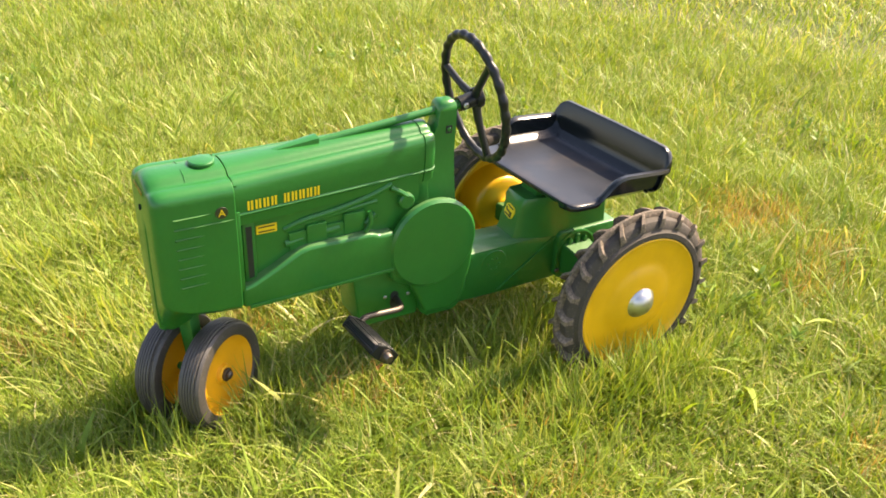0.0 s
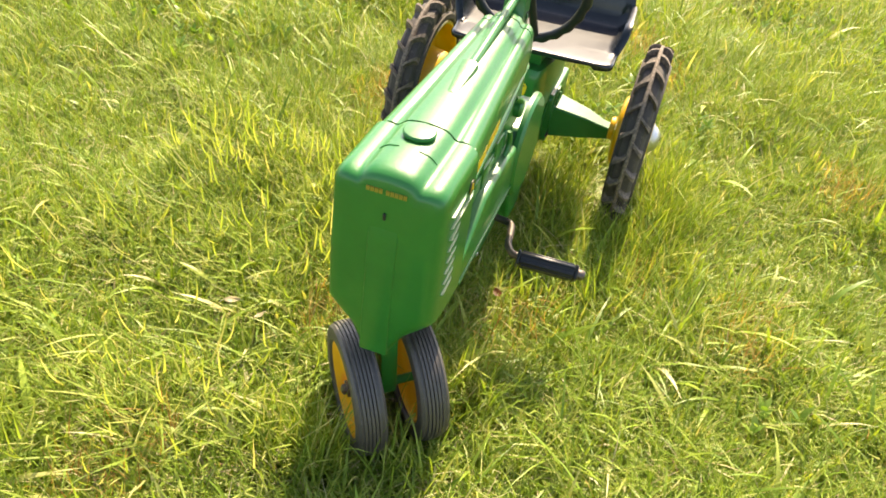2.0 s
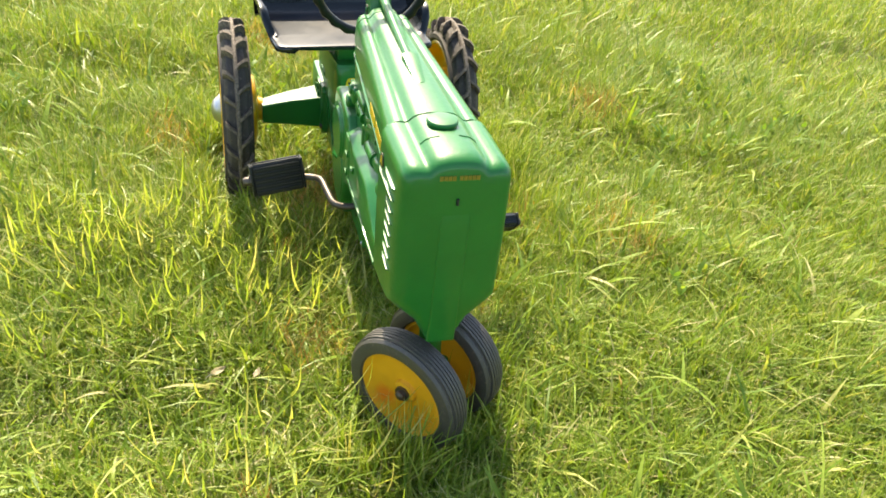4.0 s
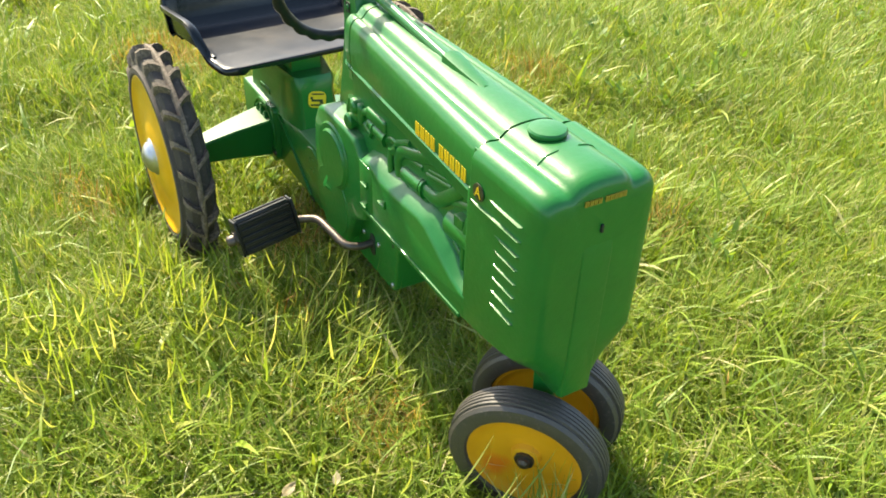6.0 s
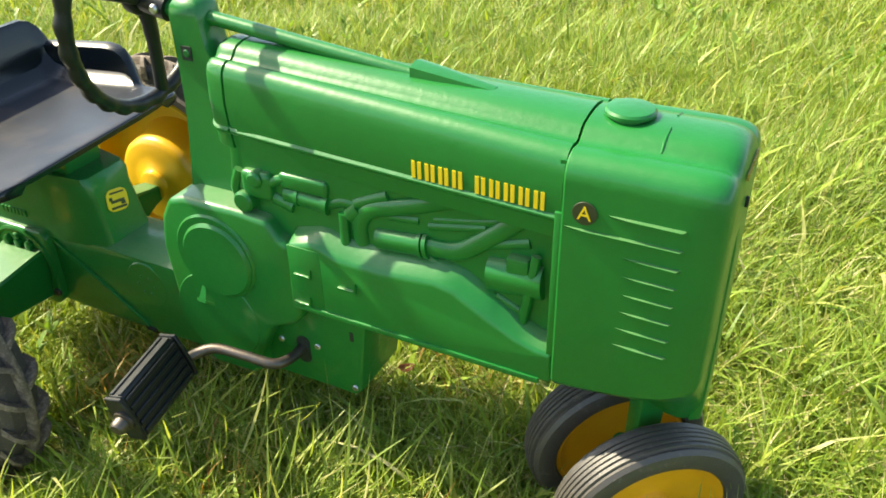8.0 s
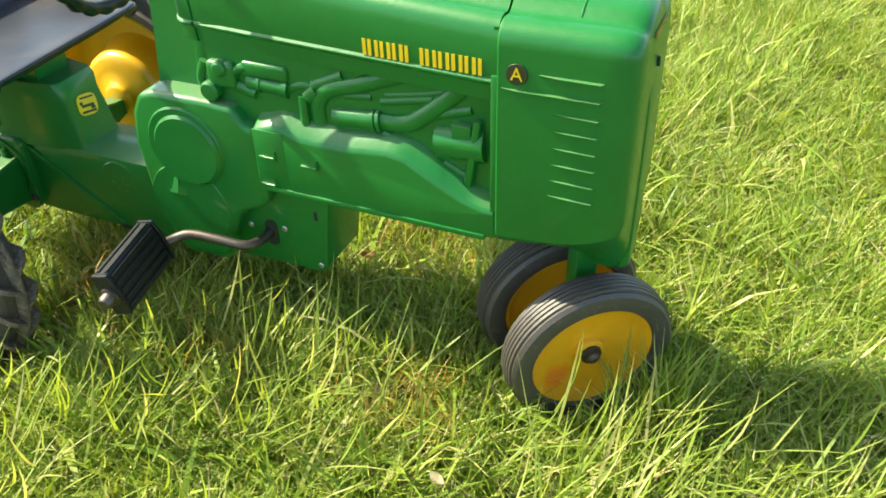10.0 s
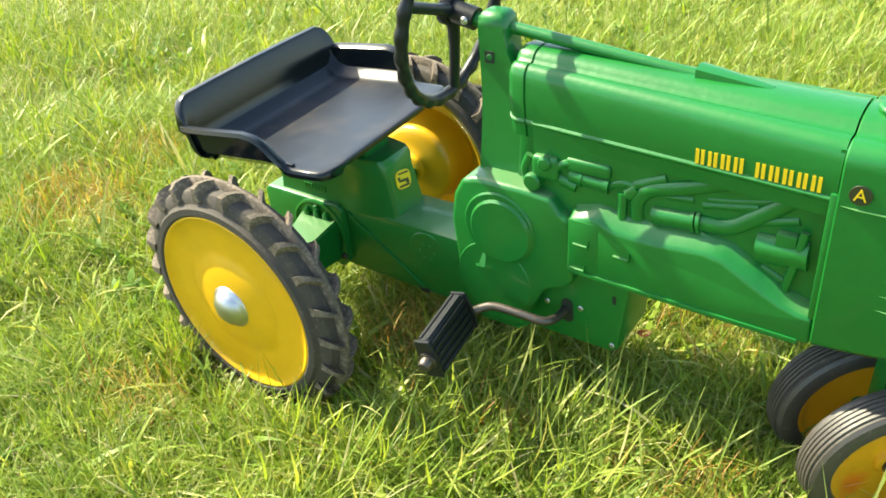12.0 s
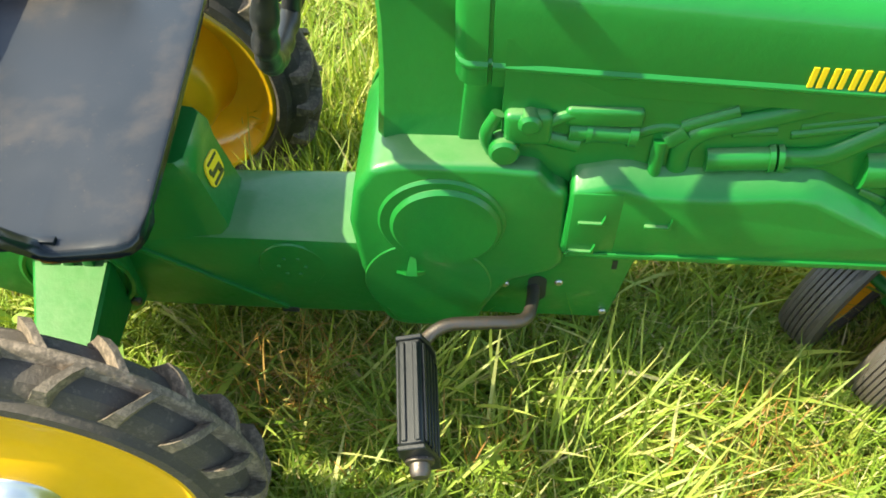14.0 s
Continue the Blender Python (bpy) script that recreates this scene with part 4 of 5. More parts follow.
def front_wheels():
    pivot = Matrix.Translation((0.7412, 0.0070, 0.0835)) @ pose(0, 0, 0, 0, 0, 39) @ pose(0, 0, 0, 4.5, 0, 0)
    axle = new("front_axle")
    axle.parent = tractor
    axle.matrix_basis = pivot
    part("axle_bar", tube([(0, -0.055, 0), (0, 0.055, 0)], 0.0065, 12, 0), GREEN, axle)
    part("yoke", loft([[(x, y, z) for x, y in ((-w, -d), (w, -d), (w, d), (-w, d))] for z, w, d in ((-0.012, 0.010, 0.011), (0.02, 0.011, 0.012), (0.06, 0.012, 0.012), (0.12, 0.013, 0.013))], bevel=0.003), GREEN, axle, "green upright post between the wheels")
    for side in (1, -1):
        wheel = new("front_wheel")
        wheel.parent = tractor
        wheel["label"] = "small front wheel with a ribbed black tyre and yellow disc, steered to one side"
        wheel.matrix_basis = pivot @ Matrix.Translation((-0.004, side * 0.0430, 0.001)) @ pose(0, 0, 0, 0, 0, 0 if side > 0 else 180)
        h = 0.0205
        prof = [(0.069, h - 0.003), (0.071, h), (0.080, h + 0.0012), (0.0885, h - 0.0007), (0.092, h - 0.0045)]
        tread = []
        for a in (0.0125, 0.0075, 0.0025, -0.0025, -0.0075, -0.0125):
            r = 0.0952 - 8.0 * a * a
            tread += [(r - 0.0026, a + 0.0007), (r, a - 0.0004), (r, a - 0.0036)] if a > -0.012 else [(r - 0.0026, a + 0.0007)]
        prof = prof + tread + [(r, -a) for r, a in reversed(prof)]
        part("tyre", lathe(prof, 64), TREAD, wheel, "ribbed black rubber tyre", 30)
        disc = [(0.0, 0.0105), (0.013, 0.0105), (0.0165, 0.0090), (0.0185, 0.0035), (0.030, 0.0030), (0.052, 0.0065), (0.063, 0.0105), (0.0670, 0.0160), (0.0705, 0.0175), (0.0715, 0.015), (0.0715, -0.014), (0.064, -0.015), (0.061, -0.010), (0.05, -0.004), (0.0, -0.004)]
        part("disc", lathe(disc, 56, closed=False), ORANGE if side > 0 else ORANGE_STAINED, wheel, "yellow wheel disc" if side > 0 else "yellow wheel disc with an orange stain", 35)
        part("axle_nut", lathe([(0.0, 0.0225), (0.0040, 0.0215), (0.0075, 0.0190), (0.0078, 0.0145), (0.0120, 0.0140), (0.0122, 0.0100), (0.0, 0.0100)], 10, closed=False), STEEL, wheel, "dark steel axle nut", 20)


def pedal(side, centre, turn, arm):
    """A ribbed rubber pedal block on a bent steel crank."""
    crank = part("pedal_crank", tube(arm, 0.0058, 12, 6), STEEL, tractor, "bent bare-steel pedal crank")
    block = new("pedal")
    block.parent = crank
    block.matrix_basis = Matrix.Translation(centre) @ turn
    bm = box(-0.0095, 0.0095, -0.043, 0.043, -0.0275, 0.0275, 0.002, 1)
    for s in (1, -1):
        for k in range(5):
            z = -0.021 + 0.0105 * k
            box(s * 0.0088, s * 0.0118, -0.040, 0.040, z - 0.0026, z + 0.0026, 0.0009, 1, bm)
        for x in (-0.0052, 0.0052):
            box(x - 0.0022, x + 0.0022, -0.040, 0.040, s * 0.0265, s * 0.0292, 0.0008, 1, bm)
    part("tread_block", bm, BLACK, block, "black ribbed rubber pedal block")
    for s in (1, -1):
        part("end_plate", prism([(-0.0105, -0.028), (0.0105, -0.028), (0.0135, -0.010), (0.0135, 0.010), (0.0105, 0.028), (-0.0105, 0.028), (-0.0135, 0.010), (-0.0135, -0.010)], s * 0.0425, s * 0.0465, 0.0008, 1), BLACK, block)
    part("end_nut", lathe([(0.0, 0.060), (0.006, 0.060), (0.0082, 0.057), (0.0082, 0.050), (0.0115, 0.049), (0.0115, 0.0455), (0.0, 0.0455)], 14, Matrix.Diagonal((1, side, 1, 1)), closed=False), STEEL, block, "worn steel end cap")


def decals():
    # lettering stands as plain bars of its size and colour
    def bars(x0, x1, z, h, groups, place):
        units = sum(groups) + 0.63 * (len(groups) - 1)
        step = (x1 - x0) / units
        bm = bmesh.new()
        at = x0
        for g in groups:
            for _ in range(g):
                for a, b in ((0.10, 0.36), (0.54, 0.80)):
                    place(bm, at + a * step, at + b * step, z - h / 2, z + h / 2)
                at += step
            at += step * 0.63
        return bm

    def flank(side):
        def put(bm, a, b, z0, z1):
            d = side * 0.0012
            prism([(a, z0), (b, z0), (b, z1), (a, z1)], side * (hood_half(a) + 0.0005), side * (hood_half(a) + 0.0005) + d, 0.0, bm=bm)
        return put

    part("lettering", bars(0.5350, 0.6590, 0.4055, 0.0158, (4, 5), flank(-1)), DECALY, tractor, "row of small yellow lettering bars")
    part("lettering", bars(0.5310, 0.6550, 0.4065, 0.0158, (5, 4), flank(1)), DECALY, tractor, "row of small yellow lettering bars")

    def front(bm, a, b, z0, z1):
        box(0.7955, 0.7972, a, b, z0, z1, 0.0, 1, bm)
    part("lettering", bars(-0.0245, 0.0245, 0.4375, 0.0056, (4, 5), front), DECAL_SHADED, tractor, "tiny yellow lettering bars")
    part("nose_dot", box(0.7955, 0.7987, -0.0016, 0.0016, 0.401, 0.410, 0.0006, 1), HOLE, tractor)
    for side, x in ((1, 0.694), (-1, 0.6905)):
        part("badge", disc_on(x, side * 0.0695, 0.4065, 0.0098, 0.0011, side, 0.0003, 28), DECALK, tractor, "dark round badge")
        font = bpy.data.curves.new("badge_letter", "FONT")
        font.body, font.size, font.align_x, font.align_y, font.extrude = "A", 0.0165, "CENTER", "CENTER", 0.0003
        scratch = bpy.data.objects.new("scratch", font)
        scene.collection.objects.link(scratch)
        bpy.context.view_layer.update()
        me = bpy.data.meshes.new_from_object(scratch)
        bpy.data.objects.remove(scratch)
        me.name = "badge_letter"
        me.materials.append(DECALY)
        letter = new("badge_letter", me)
        letter.parent = tractor
        letter.matrix_basis = Matrix.Translation((x, side * 0.0709, 0.4062)) @ pose(0, 0, 0, 90, 0, 180 if side > 0 else 0)
        letter["label"] = "yellow capital letter A"
    part("engine_plate", box(0.602, 0.6365, 0.0450, 0.0466, 0.3435, 0.3590, 0.0005, 1), DECALY, tractor, "small yellow plate")
    bm = bmesh.new()
    for z in (0.3555, 0.3475):
        box(0.606, 0.633, 0.0460, 0.0470, z - 0.0012, z + 0.0012, 0.0, 1, bm)
    part("plate_bars", bm, DECALK, tractor)
    lean = pose(0, 0, 0, 0, -12.3, 0)
    shield = [(0.0138 * (1 + 0.09 * math.cos(a) ** 2) * math.copysign(abs(math.cos(a)) ** 0.45, math.cos(a)), 0.0118 * (1 + 0.12 * math.sin(a) ** 2) * math.copysign(abs(math.sin(a)) ** 0.45, math.sin(a))) for a in (2 * math.pi * (k + 0.5) / 28 for k in range(28))]
    bm = prism(shield, -0.0012, 0.0008, 0.0003, 1)
    bmesh.ops.rotate(bm, cent=(0, 0, 0), matrix=Matrix.Rotation(math.pi / 2, 3, "Z"), verts=bm.verts[:])
    badge = part("post_badge", bm, DECALY, tractor, "rounded yellow badge with a dark emblem")
    badge.matrix_basis = Matrix.Translation((0.1095, -0.0045, 0.2500)) @ lean @ pose(0, 0, 0, -11, 0, 0)
    bm = bmesh.new()
    for x0, x1, z0, z1 in ((-0.010, 0.009, -0.0030, 0.0005), (-0.012, -0.008, 0.0005, 0.0045), (0.004, 0.010, -0.0065, -0.0030), (-0.010, 0.010, 0.0078, 0.0100), (-0.011, 0.011, -0.0102, -0.0074)):
        box(0.0008, 0.0020, x0, x1, z0, z1, 0.0, 1, bm)
    part("emblem", bm, DECALK, badge)


hood()
radiator_shell()
engine()
block_and_cases()
gearbox_and_seat_post()
steering_column()
steering_wheel()
seat()
rear_wheel(1)
rear_wheel(-1)
front_wheels()
pedal(-1, (0.2885, -0.166, 0.1600), pose(0, 0, 0, 7, -12, 4), [(0.382, -0.030, 0.150), (0.381, -0.056, 0.147), (0.372, -0.078, 0.150), (0.340, -0.086, 0.156), (0.308, -0.092, 0.159), (0.291, -0.104, 0.1555), (0.285, -0.125, 0.155)])
pedal(1, (0.4905, 0.160, 0.168), pose(0, 0, 0, -4, 47, 4), [(0.382, 0.030, 0.152), (0.383, 0.056, 0.150), (0.392, 0.078, 0.152), (0.425, 0.086, 0.158), (0.462, 0.092, 0.164), (0.482, 0.104, 0.165), (0.488, 0.125, 0.166)])
decals()


# ---- grass ----
def leaf_mesh(name, base, away, length, width, lean, bend, twist, mat, rows):
    """Many thin blades in one mesh: a curved, tapered strip each."""
    count = len(base)
    side = np.stack([-np.sin(away + twist), np.cos(away + twist), np.zeros(count)], 1)
    flat = np.stack([np.cos(away), np.sin(away)], 1)
    verts = []
    steps = np.linspace(0.0, 1.0, rows + 1)
    for s in steps:
        out = length * (lean * s + bend * s * s)
        up = length * s * np.sqrt(np.clip(1.0 - (lean + 0.75 * bend * s) ** 2, 0.03, 1.0))
        mid = base + np.concatenate([flat * out[:, None], up[:, None]], 1)
        wide = width * (1.0 - s ** 2.2) * (0.75 + 0.5 * np.minimum(s * 3, 1.0) * 0.6)
        if s < 1.0:
            verts += [mid - side * wide[:, None] / 2, mid + side * wide[:, None] / 2]
        else:
            verts += [mid]
    points = np.stack(verts, 1)
    per = points.shape[1]
    start = (np.arange(count) * per)[:, None]
    quads = np.concatenate([start + np.array([[2 * k, 2 * k + 1, 2 * k + 3, 2 * k + 2]]) for k in range(rows - 1)], 1).reshape(-1, 4)
    tips = start + np.array([[2 * rows - 2, 2 * rows - 1, 2 * rows]])
    me = bpy.data.meshes.new(name)
    me.vertices.add(count * per)
    me.vertices.foreach_set("co", points.reshape(-1).astype(np.float32))
    loops = np.concatenate([quads.reshape(-1), tips.reshape(-1)]).astype(np.int32)
    me.loops.add(len(loops))
    me.loops.foreach_set("vertex_index", loops)
    sizes = np.concatenate([np.full(len(quads), 4), np.full(len(tips), 3)])
    me.polygons.add(len(sizes))
    me.polygons.foreach_set("loop_start", np.concatenate([[0], np.cumsum(sizes)[:-1]]).astype(np.int32))
    me.polygons.foreach_set("use_smooth", np.ones(len(sizes), bool))
    me.update(calc_edges=True)
    me.materials.append(mat)
    return new(name, me)


def soft_noise(x, y, scale, seed):
    """Smooth random field from a few waves, about -1 to 1."""
    rng = np.random.default_rng(seed)
    out = np.zeros_like(x)
    for _ in range(7):
        a, f, p = rng.uniform(0, 6.283), scale * rng.uniform(0.6, 1.7), rng.uniform(0, 6.283)
        out += np.sin(f * (x * np.cos(a) + y * np.sin(a)) + p)
    return out / 3.2


def scatter(rng, count, r0, r1):
    r = np.sqrt(rng.uniform(r0 * r0, r1 * r1, count))
    a = rng.uniform(0, 2 * np.pi, count)
    return 0.38 + r * np.cos(a), r * np.sin(a)


def pressed(x, y):
    """How far the grass is held down: 1 free, near 0 under a wheel."""
    free = np.ones_like(x)
    for cx, cy, hx, hy, turn in ((-0.02, 0.218, 0.10, 0.035, 0.0), (0.0, -0.218, 0.10, 0.035, 0.0), (0.7680, -0.0245, 0.055, 0.026, 42.0), (0.7130, 0.0375, 0.055, 0.026, 42.0)):
        c, s = math.cos(radians(turn)), math.sin(radians(turn))
        u, v = (x - cx) * c + (y - cy) * s, -(x - cx) * s + (y - cy) * c
        d = np.maximum(np.abs(u) / hx, np.abs(v) / hy)
        free = np.minimum(free, np.clip(0.20 + (d - 1.0) * 0.9, 0.20, 1.0))
    return free


def worn(x, y):
    """1 where the lawn is thin and brown: beside the pedals, behind the wheels and in patches round about."""
    out = np.zeros_like(x)
    for cx, cy, rx, ry, k in ((0.155, -0.080, 0.060, 0.055, 0.8), (0.34, -0.14, 0.05, 0.04, 0.3), (0.26, -0.155, 0.06, 0.04, 0.6), (0.56, -0.17, 0.05, 0.06, 0.35), (0.60, -0.15, 0.05, 0.05, 0.5), (0.51, 0.13, 0.07, 0.05, 0.5), (-0.13, -0.36, 0.07, 0.05, 0.5),
                           (-0.70, -0.07, 0.12, 0.09, 0.7), (-0.71, 0.15, 0.10, 0.07, 0.4), (-0.57, 0.25, 0.08, 0.05, 0.35), (0.96, -0.28, 0.07, 0.05, 0.45), (0.35, 0.50, 0.08, 0.05, 0.5), (-0.24, 0.69, 0.07, 0.06, 0.5), (0.28, 0.31, 0.04, 0.04, 0.3), (0.46, -1.77, 0.14, 0.10, 0.5)):
        out = np.maximum(out, k * np.clip(1.6 - np.hypot((x - cx) / rx, (y - cy) / ry), 0, 1))
    return out * np.clip(0.8 + 0.6 * soft_noise(x, y, 30.0, 31), 0, 1)


def grass_ring(rng, name, count, r0, r1, tall, thick, rows, mat, flatness=0.0, soft=0.5):
    """Blades between two distances from the tractor; their number fades over the width soft at both borders."""
    x, y = scatter(rng, count, r0, r1)
    away = np.hypot(x - 0.38, y)
    fade = np.minimum((r1 - away) / soft, 1.0) * (np.minimum((away - r0) / soft, 1.0) if r0 > 0 else 1.0)
    inside = rng.uniform(0, 1, count) < fade
    x, y = x[inside], y[inside]
    count = len(x)
    tuft = 0.6 * soft_noise(x, y, 19.0, 3) + 0.7 * soft_noise(x, y, 60.0, 5)
    bare = soft_noise(x, y, 6.0, 9)
    keep = rng.uniform(-1.4, 1.0, count) < 0.30 * tuft - 0.5 * np.maximum(bare - 0.5, 0) + 0.8
    keep &= rng.uniform(0, 1, count) > (0.9 * worn(x, y) if mat is GRASS else 0.0)
    keep &= rng.uniform(0, 1, count) > 0.32 * np.clip((-0.10 - x) / 0.5, 0, 1) * np.clip((1.6 - np.abs(y)) / 0.5, 0, 1)
    x, y, tuft, bare = x[keep], y[keep], tuft[keep], bare[keep]
    n = len(x)
    z = 0.006 * np.sin(2.1 * x + 0.7) * np.cos(1.7 * y - 0.4) - 0.017
    long = tall * (0.62 + 0.17 * tuft + 0.55 * rng.beta(2, 3.5, n)) * np.where(rng.uniform(0, 1, n) > 0.94, 1.35, 1.0)
    wild = np.clip((-0.10 - x) / 0.5, 0, 1) * np.clip((1.6 - np.abs(y)) / 0.5, 0, 1)
    long *= (1.0 + 0.40 * wild) * (1.0 - 0.35 * np.clip(bare, 0, 1)) * (1.0 - 0.5 * worn(x, y))
    long = np.clip(long + 0.010, 0.030, 0.18) * pressed(x, y)
    sway = 2.2 * soft_noise(x, y, 2.2, 21) + 1.3 * soft_noise(x, y, 9.0, 22)
    away = np.where(rng.uniform(0, 1, n) < 0.22, sway + rng.normal(0, 0.8, n), rng.uniform(0, 2 * np.pi, n))
    lean = np.clip(np.abs(rng.normal(0.12, 0.24, n)) + flatness * rng.uniform(0.4, 1.3, n), 0, 0.88)
    bend = np.clip(rng.beta(1.8, 2.0, n) * 0.98 + flatness * 0.3, 0, 0.98 - lean * 0.6)
    wide = thick * rng.uniform(0.6, 1.35, n) * np.where(rng.uniform(0, 1, n) > 0.86, rng.uniform(1.5, 2.6, n), 1.0)
    return leaf_mesh(name, np.stack([x, y, z], 1), away, long, wide, lean, bend, rng.uniform(-0.7, 0.7, n), mat, rows)


def clumps(rng, name, spots, each, tall, thick, mat):
    """Tufts of long upright blades round given spots."""
    cx, cy, spread = (np.repeat(np.array(v), each) for v in zip(*spots))
    n = len(cx)
    x, y = cx + rng.normal(0, 1, n) * spread, cy + rng.normal(0, 1, n) * spread
    clear = pressed(x, y) > 0.6
    x, y = x[clear], y[clear]
    n = len(x)
    z = np.full(n, -0.016)
    long = tall * rng.uniform(0.55, 1.25, n)
    lean = np.clip(np.abs(rng.normal(0.12, 0.14, n)), 0, 0.6)
    bend = rng.beta(1.6, 2.4, n) * 0.8 * (1 - lean)
    return leaf_mesh(name, np.stack([x, y, z], 1), rng.uniform(0, 6.283, n), long, thick * rng.uniform(0.6, 1.4, n), lean, bend, rng.uniform(-0.7, 0.7, n), mat, 5)


def litter(rng, name, count):
    """Dead blades lying criss-cross on the thin patches."""
    x, y = rng.uniform(-0.90, 1.10, count), rng.uniform(-0.50, 0.85, count)
    keep = rng.uniform(0, 1, count) < worn(x, y) * pressed(x, y)
    x, y = x[keep], y[keep]
    n = len(x)
    return leaf_mesh(name, np.stack([x, y, rng.uniform(-0.004, 0.056, n)], 1), rng.uniform(0, 6.283, n), rng.uniform(0.022, 0.060, n), rng.uniform(0.0007, 0.0018, n), rng.uniform(0.35, 0.85, n), rng.uniform(-0.35, 0.35, n), rng.uniform(-0.7, 0.7, n), THATCH, 3)


def fallen(rng, name, count):
    """Long pale blades lying over the grass beside the tractor."""
    x, y = rng.uniform(0.15, 1.15, count), rng.uniform(-0.62, -0.06, count)
    keep = (rng.uniform(0, 1, count) < 0.55 + 0.5 * soft_noise(x, y, 14.0, 61)) & (pressed(x, y) > 0.9)
    x, y = x[keep], y[keep]
    n = len(x)
    away = 0.4 + 1.2 * soft_noise(x, y, 5.0, 62) + rng.normal(0, 0.9, n)
    lean = rng.uniform(0.55, 0.85, n)
    return leaf_mesh(name, np.stack([x, y, rng.uniform(0.030, 0.062, n)], 1), away, rng.uniform(0.05, 0.12, n), rng.uniform(0.0015, 0.0038, n), lean, rng.uniform(-0.45, 0.2, n), rng.uniform(-0.5, 0.5, n), PALE, 5)


def weeds(rng, name, count, r0, r1):
    """Small leafy weeds: a rosette of short rounded leaves each, low in the grass."""
    x, y = scatter(rng, count, r0, r1)
    keep = (soft_noise(x, y, 5.0, 51) > 0.35) & (pressed(x, y) > 0.9)
    x, y = np.repeat(x[keep], 5), np.repeat(y[keep], 5)
    n = len(x)
    away = rng.uniform(0, 6.283, n)
    z = rng.uniform(0.022, 0.052, n)
    lean = np.clip(rng.normal(0.62, 0.12, n), 0.3, 0.85)
    return leaf_mesh(name, np.stack([x, y, z], 1), away, rng.uniform(0.016, 0.030, n), rng.uniform(0.008, 0.014, n), lean, np.full(n, 0.12), rng.uniform(-0.4, 0.4, n), WEED, 4)


rng = np.random.default_rng(11)
near = grass_ring(rng, "grass", 330000, 0.0, 1.75, 0.080, 0.0020, 3, GRASS)
tagged(near, "dense sunlit green lawn grass, unmown and bent", "grass", kind="stuff")
mat_layer = grass_ring(rng, "matted_grass", 125000, 0.0, 1.75, 0.080, 0.0028, 3, GRASS, 0.50)
broad = grass_ring(rng, "broad_grass", 11500, 0.0, 1.9, 0.120, 0.0056, 5, GRASS, 0.24)
tagged(broad, "broad pale blades bending over in the lawn", "grass", kind="stuff")
tagged(mat_layer, "matted yellow-green blades pressed flat in the lawn", "grass", kind="stuff")
middle = grass_ring(rng, "grass", 265000, 1.25, 3.0, 0.092, 0.0028, 2, GRASS, 0.10)
tagged(middle, "sunlit yellow-green lawn grass a few steps off", "grass", kind="stuff")
far = grass_ring(rng, "grass", 285000, 2.3, 7.5, 0.096, 0.0054, 2, GRASS, 0.10, 1.2)
tagged(far, "sunlit yellow-green lawn grass farther off", "grass", kind="stuff")
dry = grass_ring(rng, "dry_grass", 27000, 0.0, 1.9, 0.078, 0.0024, 3, STRAW, 0.40)
tagged(dry, "dry straw-coloured blades lying in the lawn", "grass", kind="stuff")
dry_far = grass_ring(rng, "dry_grass", 46000, 1.4, 6.5, 0.086, 0.0030, 2, STRAW, 0.25, 0.8)
tagged(dry_far, "dry straw-coloured blades scattered over the farther lawn", "grass", kind="stuff")
TUFTS = [(-0.05, 0.31, 0.03), (0.03, 0.31, 0.03), (0.09, 0.29, 0.03), (-0.12, 0.30, 0.04), (0.00, 0.36, 0.05), (0.13, 0.24, 0.03), (0.16, 0.16, 0.03), (0.12, 0.10, 0.02), (0.08, 0.10, 0.02), (0.28, 0.27, 0.05), (0.16, 0.30, 0.05), (0.36, 0.20, 0.05), (0.10, 0.33, 0.05), (-0.02, 0.32, 0.06), (0.20, 0.38, 0.06), (0.10, 0.13, 0.04), (-0.14, -0.24, 0.03), (0.66, 0.10, 0.03), (0.83, -0.07, 0.03), (0.80, 0.06, 0.03), (0.11, -0.265, 0.025), (-0.12, -0.27, 0.02), (0.84, -0.03, 0.02)]
tall = clumps(rng, "tall_grass", TUFTS, 150, 0.115, 0.0027, GRASS)
tagged(tall, "tufts of long uncut blades round the tractor's wheels", "grass", kind="stuff")
leaves = weeds(rng, "lawn_weeds", 2600, 0.1, 1.9)
tagged(leaves, "small dark green leafy weeds low in the grass", "weeds", kind="stuff")
laid = fallen(rng, "fallen_grass", 2300)
tagged(laid, "long pale blades lying criss-cross beside the tractor", "grass", kind="stuff")
patches = litter(rng, "dead_grass", 105000)
tagged(patches, "brown dead blades lying on thin patches of the lawn", "grass", kind="stuff")


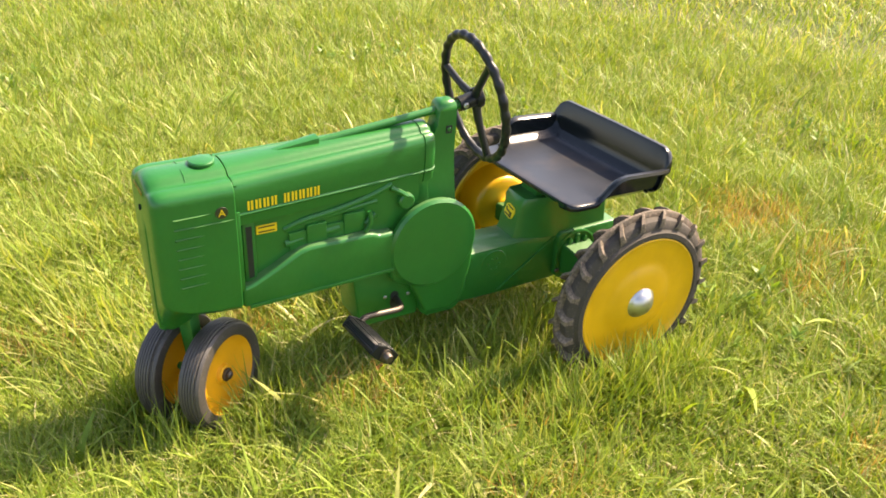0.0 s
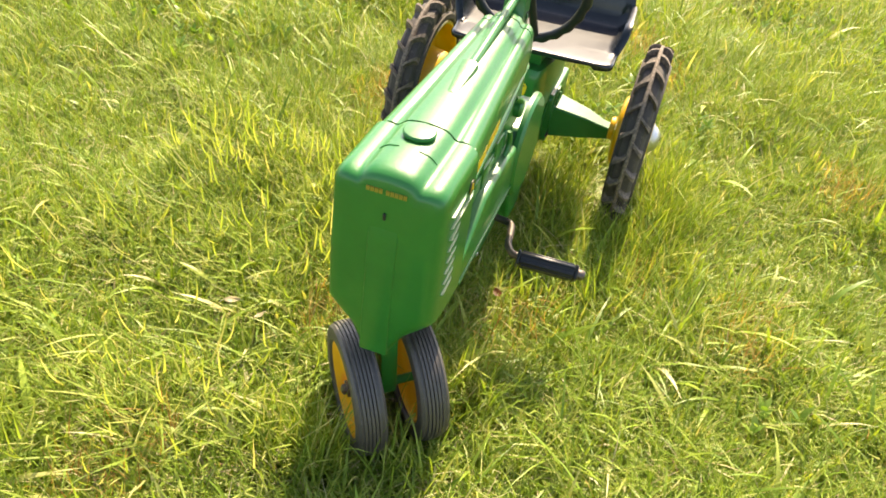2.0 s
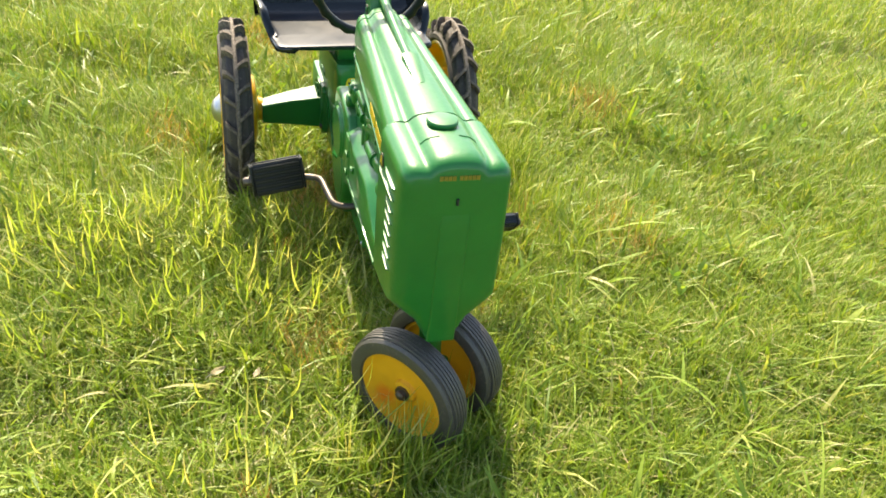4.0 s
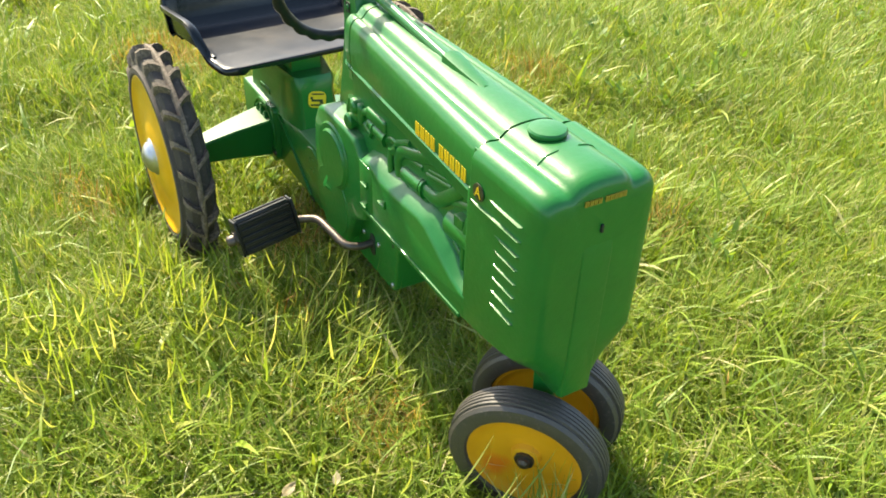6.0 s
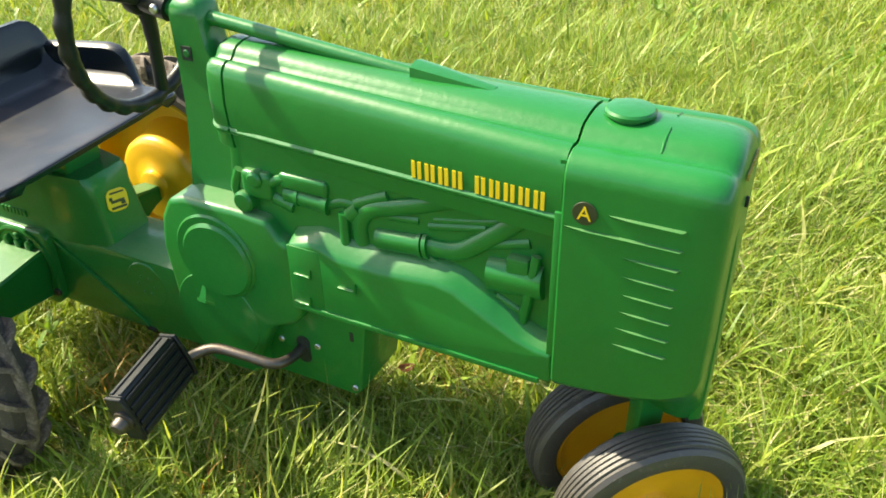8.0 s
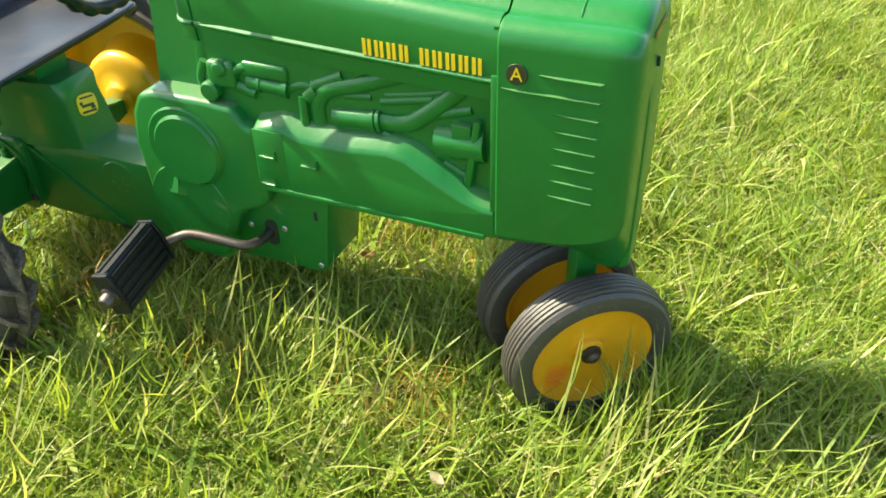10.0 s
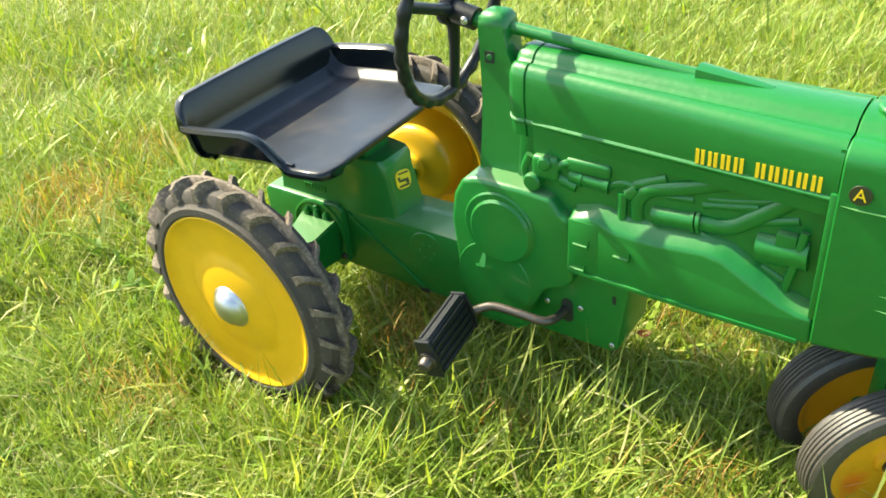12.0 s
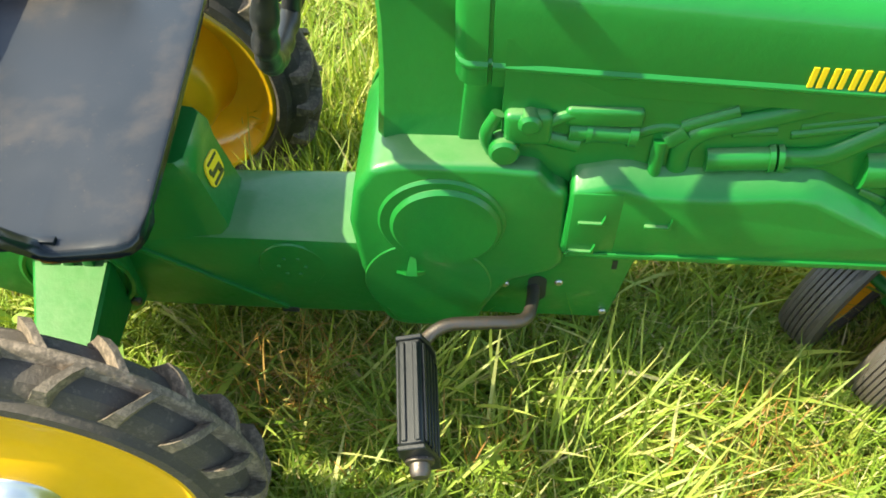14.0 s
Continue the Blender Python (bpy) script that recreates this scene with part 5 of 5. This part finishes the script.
def dry_leaf(name, x, y, z, length, width, turn, curl, mat, label):
    """A small fallen leaf: pointed oval, folded along its rib and curled from end to end, with a stalk."""
    bm = bmesh.new()
    rows = []
    for i in range(11):
        u = i / 10.0
        half = 0.5 * width * max(0.05, math.sin(math.pi * u ** 0.85))
        a = (u - 0.5) * curl
        px, pz = math.sin(a) * length / curl, (1.0 - math.cos(a)) * length / curl
        row = []
        for k in range(-2, 3):
            v = k / 2.0
            ripple = 0.06 * width * math.sin(7.0 * u + 2.0 * v)
            row.append(bm.verts.new((px, half * v, pz + 0.35 * half * abs(v) + ripple)))
        rows.append(row)
    for lower, upper in zip(rows, rows[1:]):
        for k in range(4):
            bm.faces.new((lower[k], lower[k + 1], upper[k + 1], upper[k]))
    bmesh.ops.solidify(bm, geom=bm.faces[:], thickness=0.0004)
    tip = rows[0][2].co
    tube([tip + Vector((0.0005, 0, 0)), tip + Vector((-0.12 * length, 0, -0.1 * length)), tip + Vector((-0.3 * length, 0.03 * length, -0.35 * length))], 0.0005, 6, 3, bm)
    bmesh.ops.transform(bm, matrix=Matrix.Translation((x, y, z)) @ Matrix.Rotation(turn, 4, "Z") @ Matrix.Rotation(0.25, 4, "X"), verts=bm.verts[:])
    me = bpy.data.meshes.new(name)
    bm.to_mesh(me)
    bm.free()
    me.materials.append(mat)
    for p in me.polygons:
        p.use_smooth = True
    return tagged(new(name, me), label, "leaf")


LEAF_BROWN = blade_material("dry_leaf_brown", [(0.0, (0.10, 0.035, 0.015)), (0.5, (0.19, 0.07, 0.03)), (1.0, (0.28, 0.13, 0.06))], 0.15)
LEAF_PALE = blade_material("dry_leaf_pale", [(0.0, (0.40, 0.33, 0.20)), (0.5, (0.52, 0.45, 0.29)), (1.0, (0.62, 0.55, 0.38))], 0.2)
dry_leaf("fallen_leaf", 0.436, 0.088, 0.036, 0.026, 0.014, 0.7, 2.2, LEAF_BROWN, "small curled reddish-brown dry leaf lying in the grass")
dry_leaf("fallen_leaf", 0.660, -0.285, 0.052, 0.026, 0.012, 2.1, 1.0, LEAF_PALE, "small pale dry leaf lying on the grass")
dry_leaf("fallen_leaf", 0.674, -0.231, 0.052, 0.022, 0.010, -0.4, 1.2, LEAF_PALE, "small pale dry leaf lying on the grass")
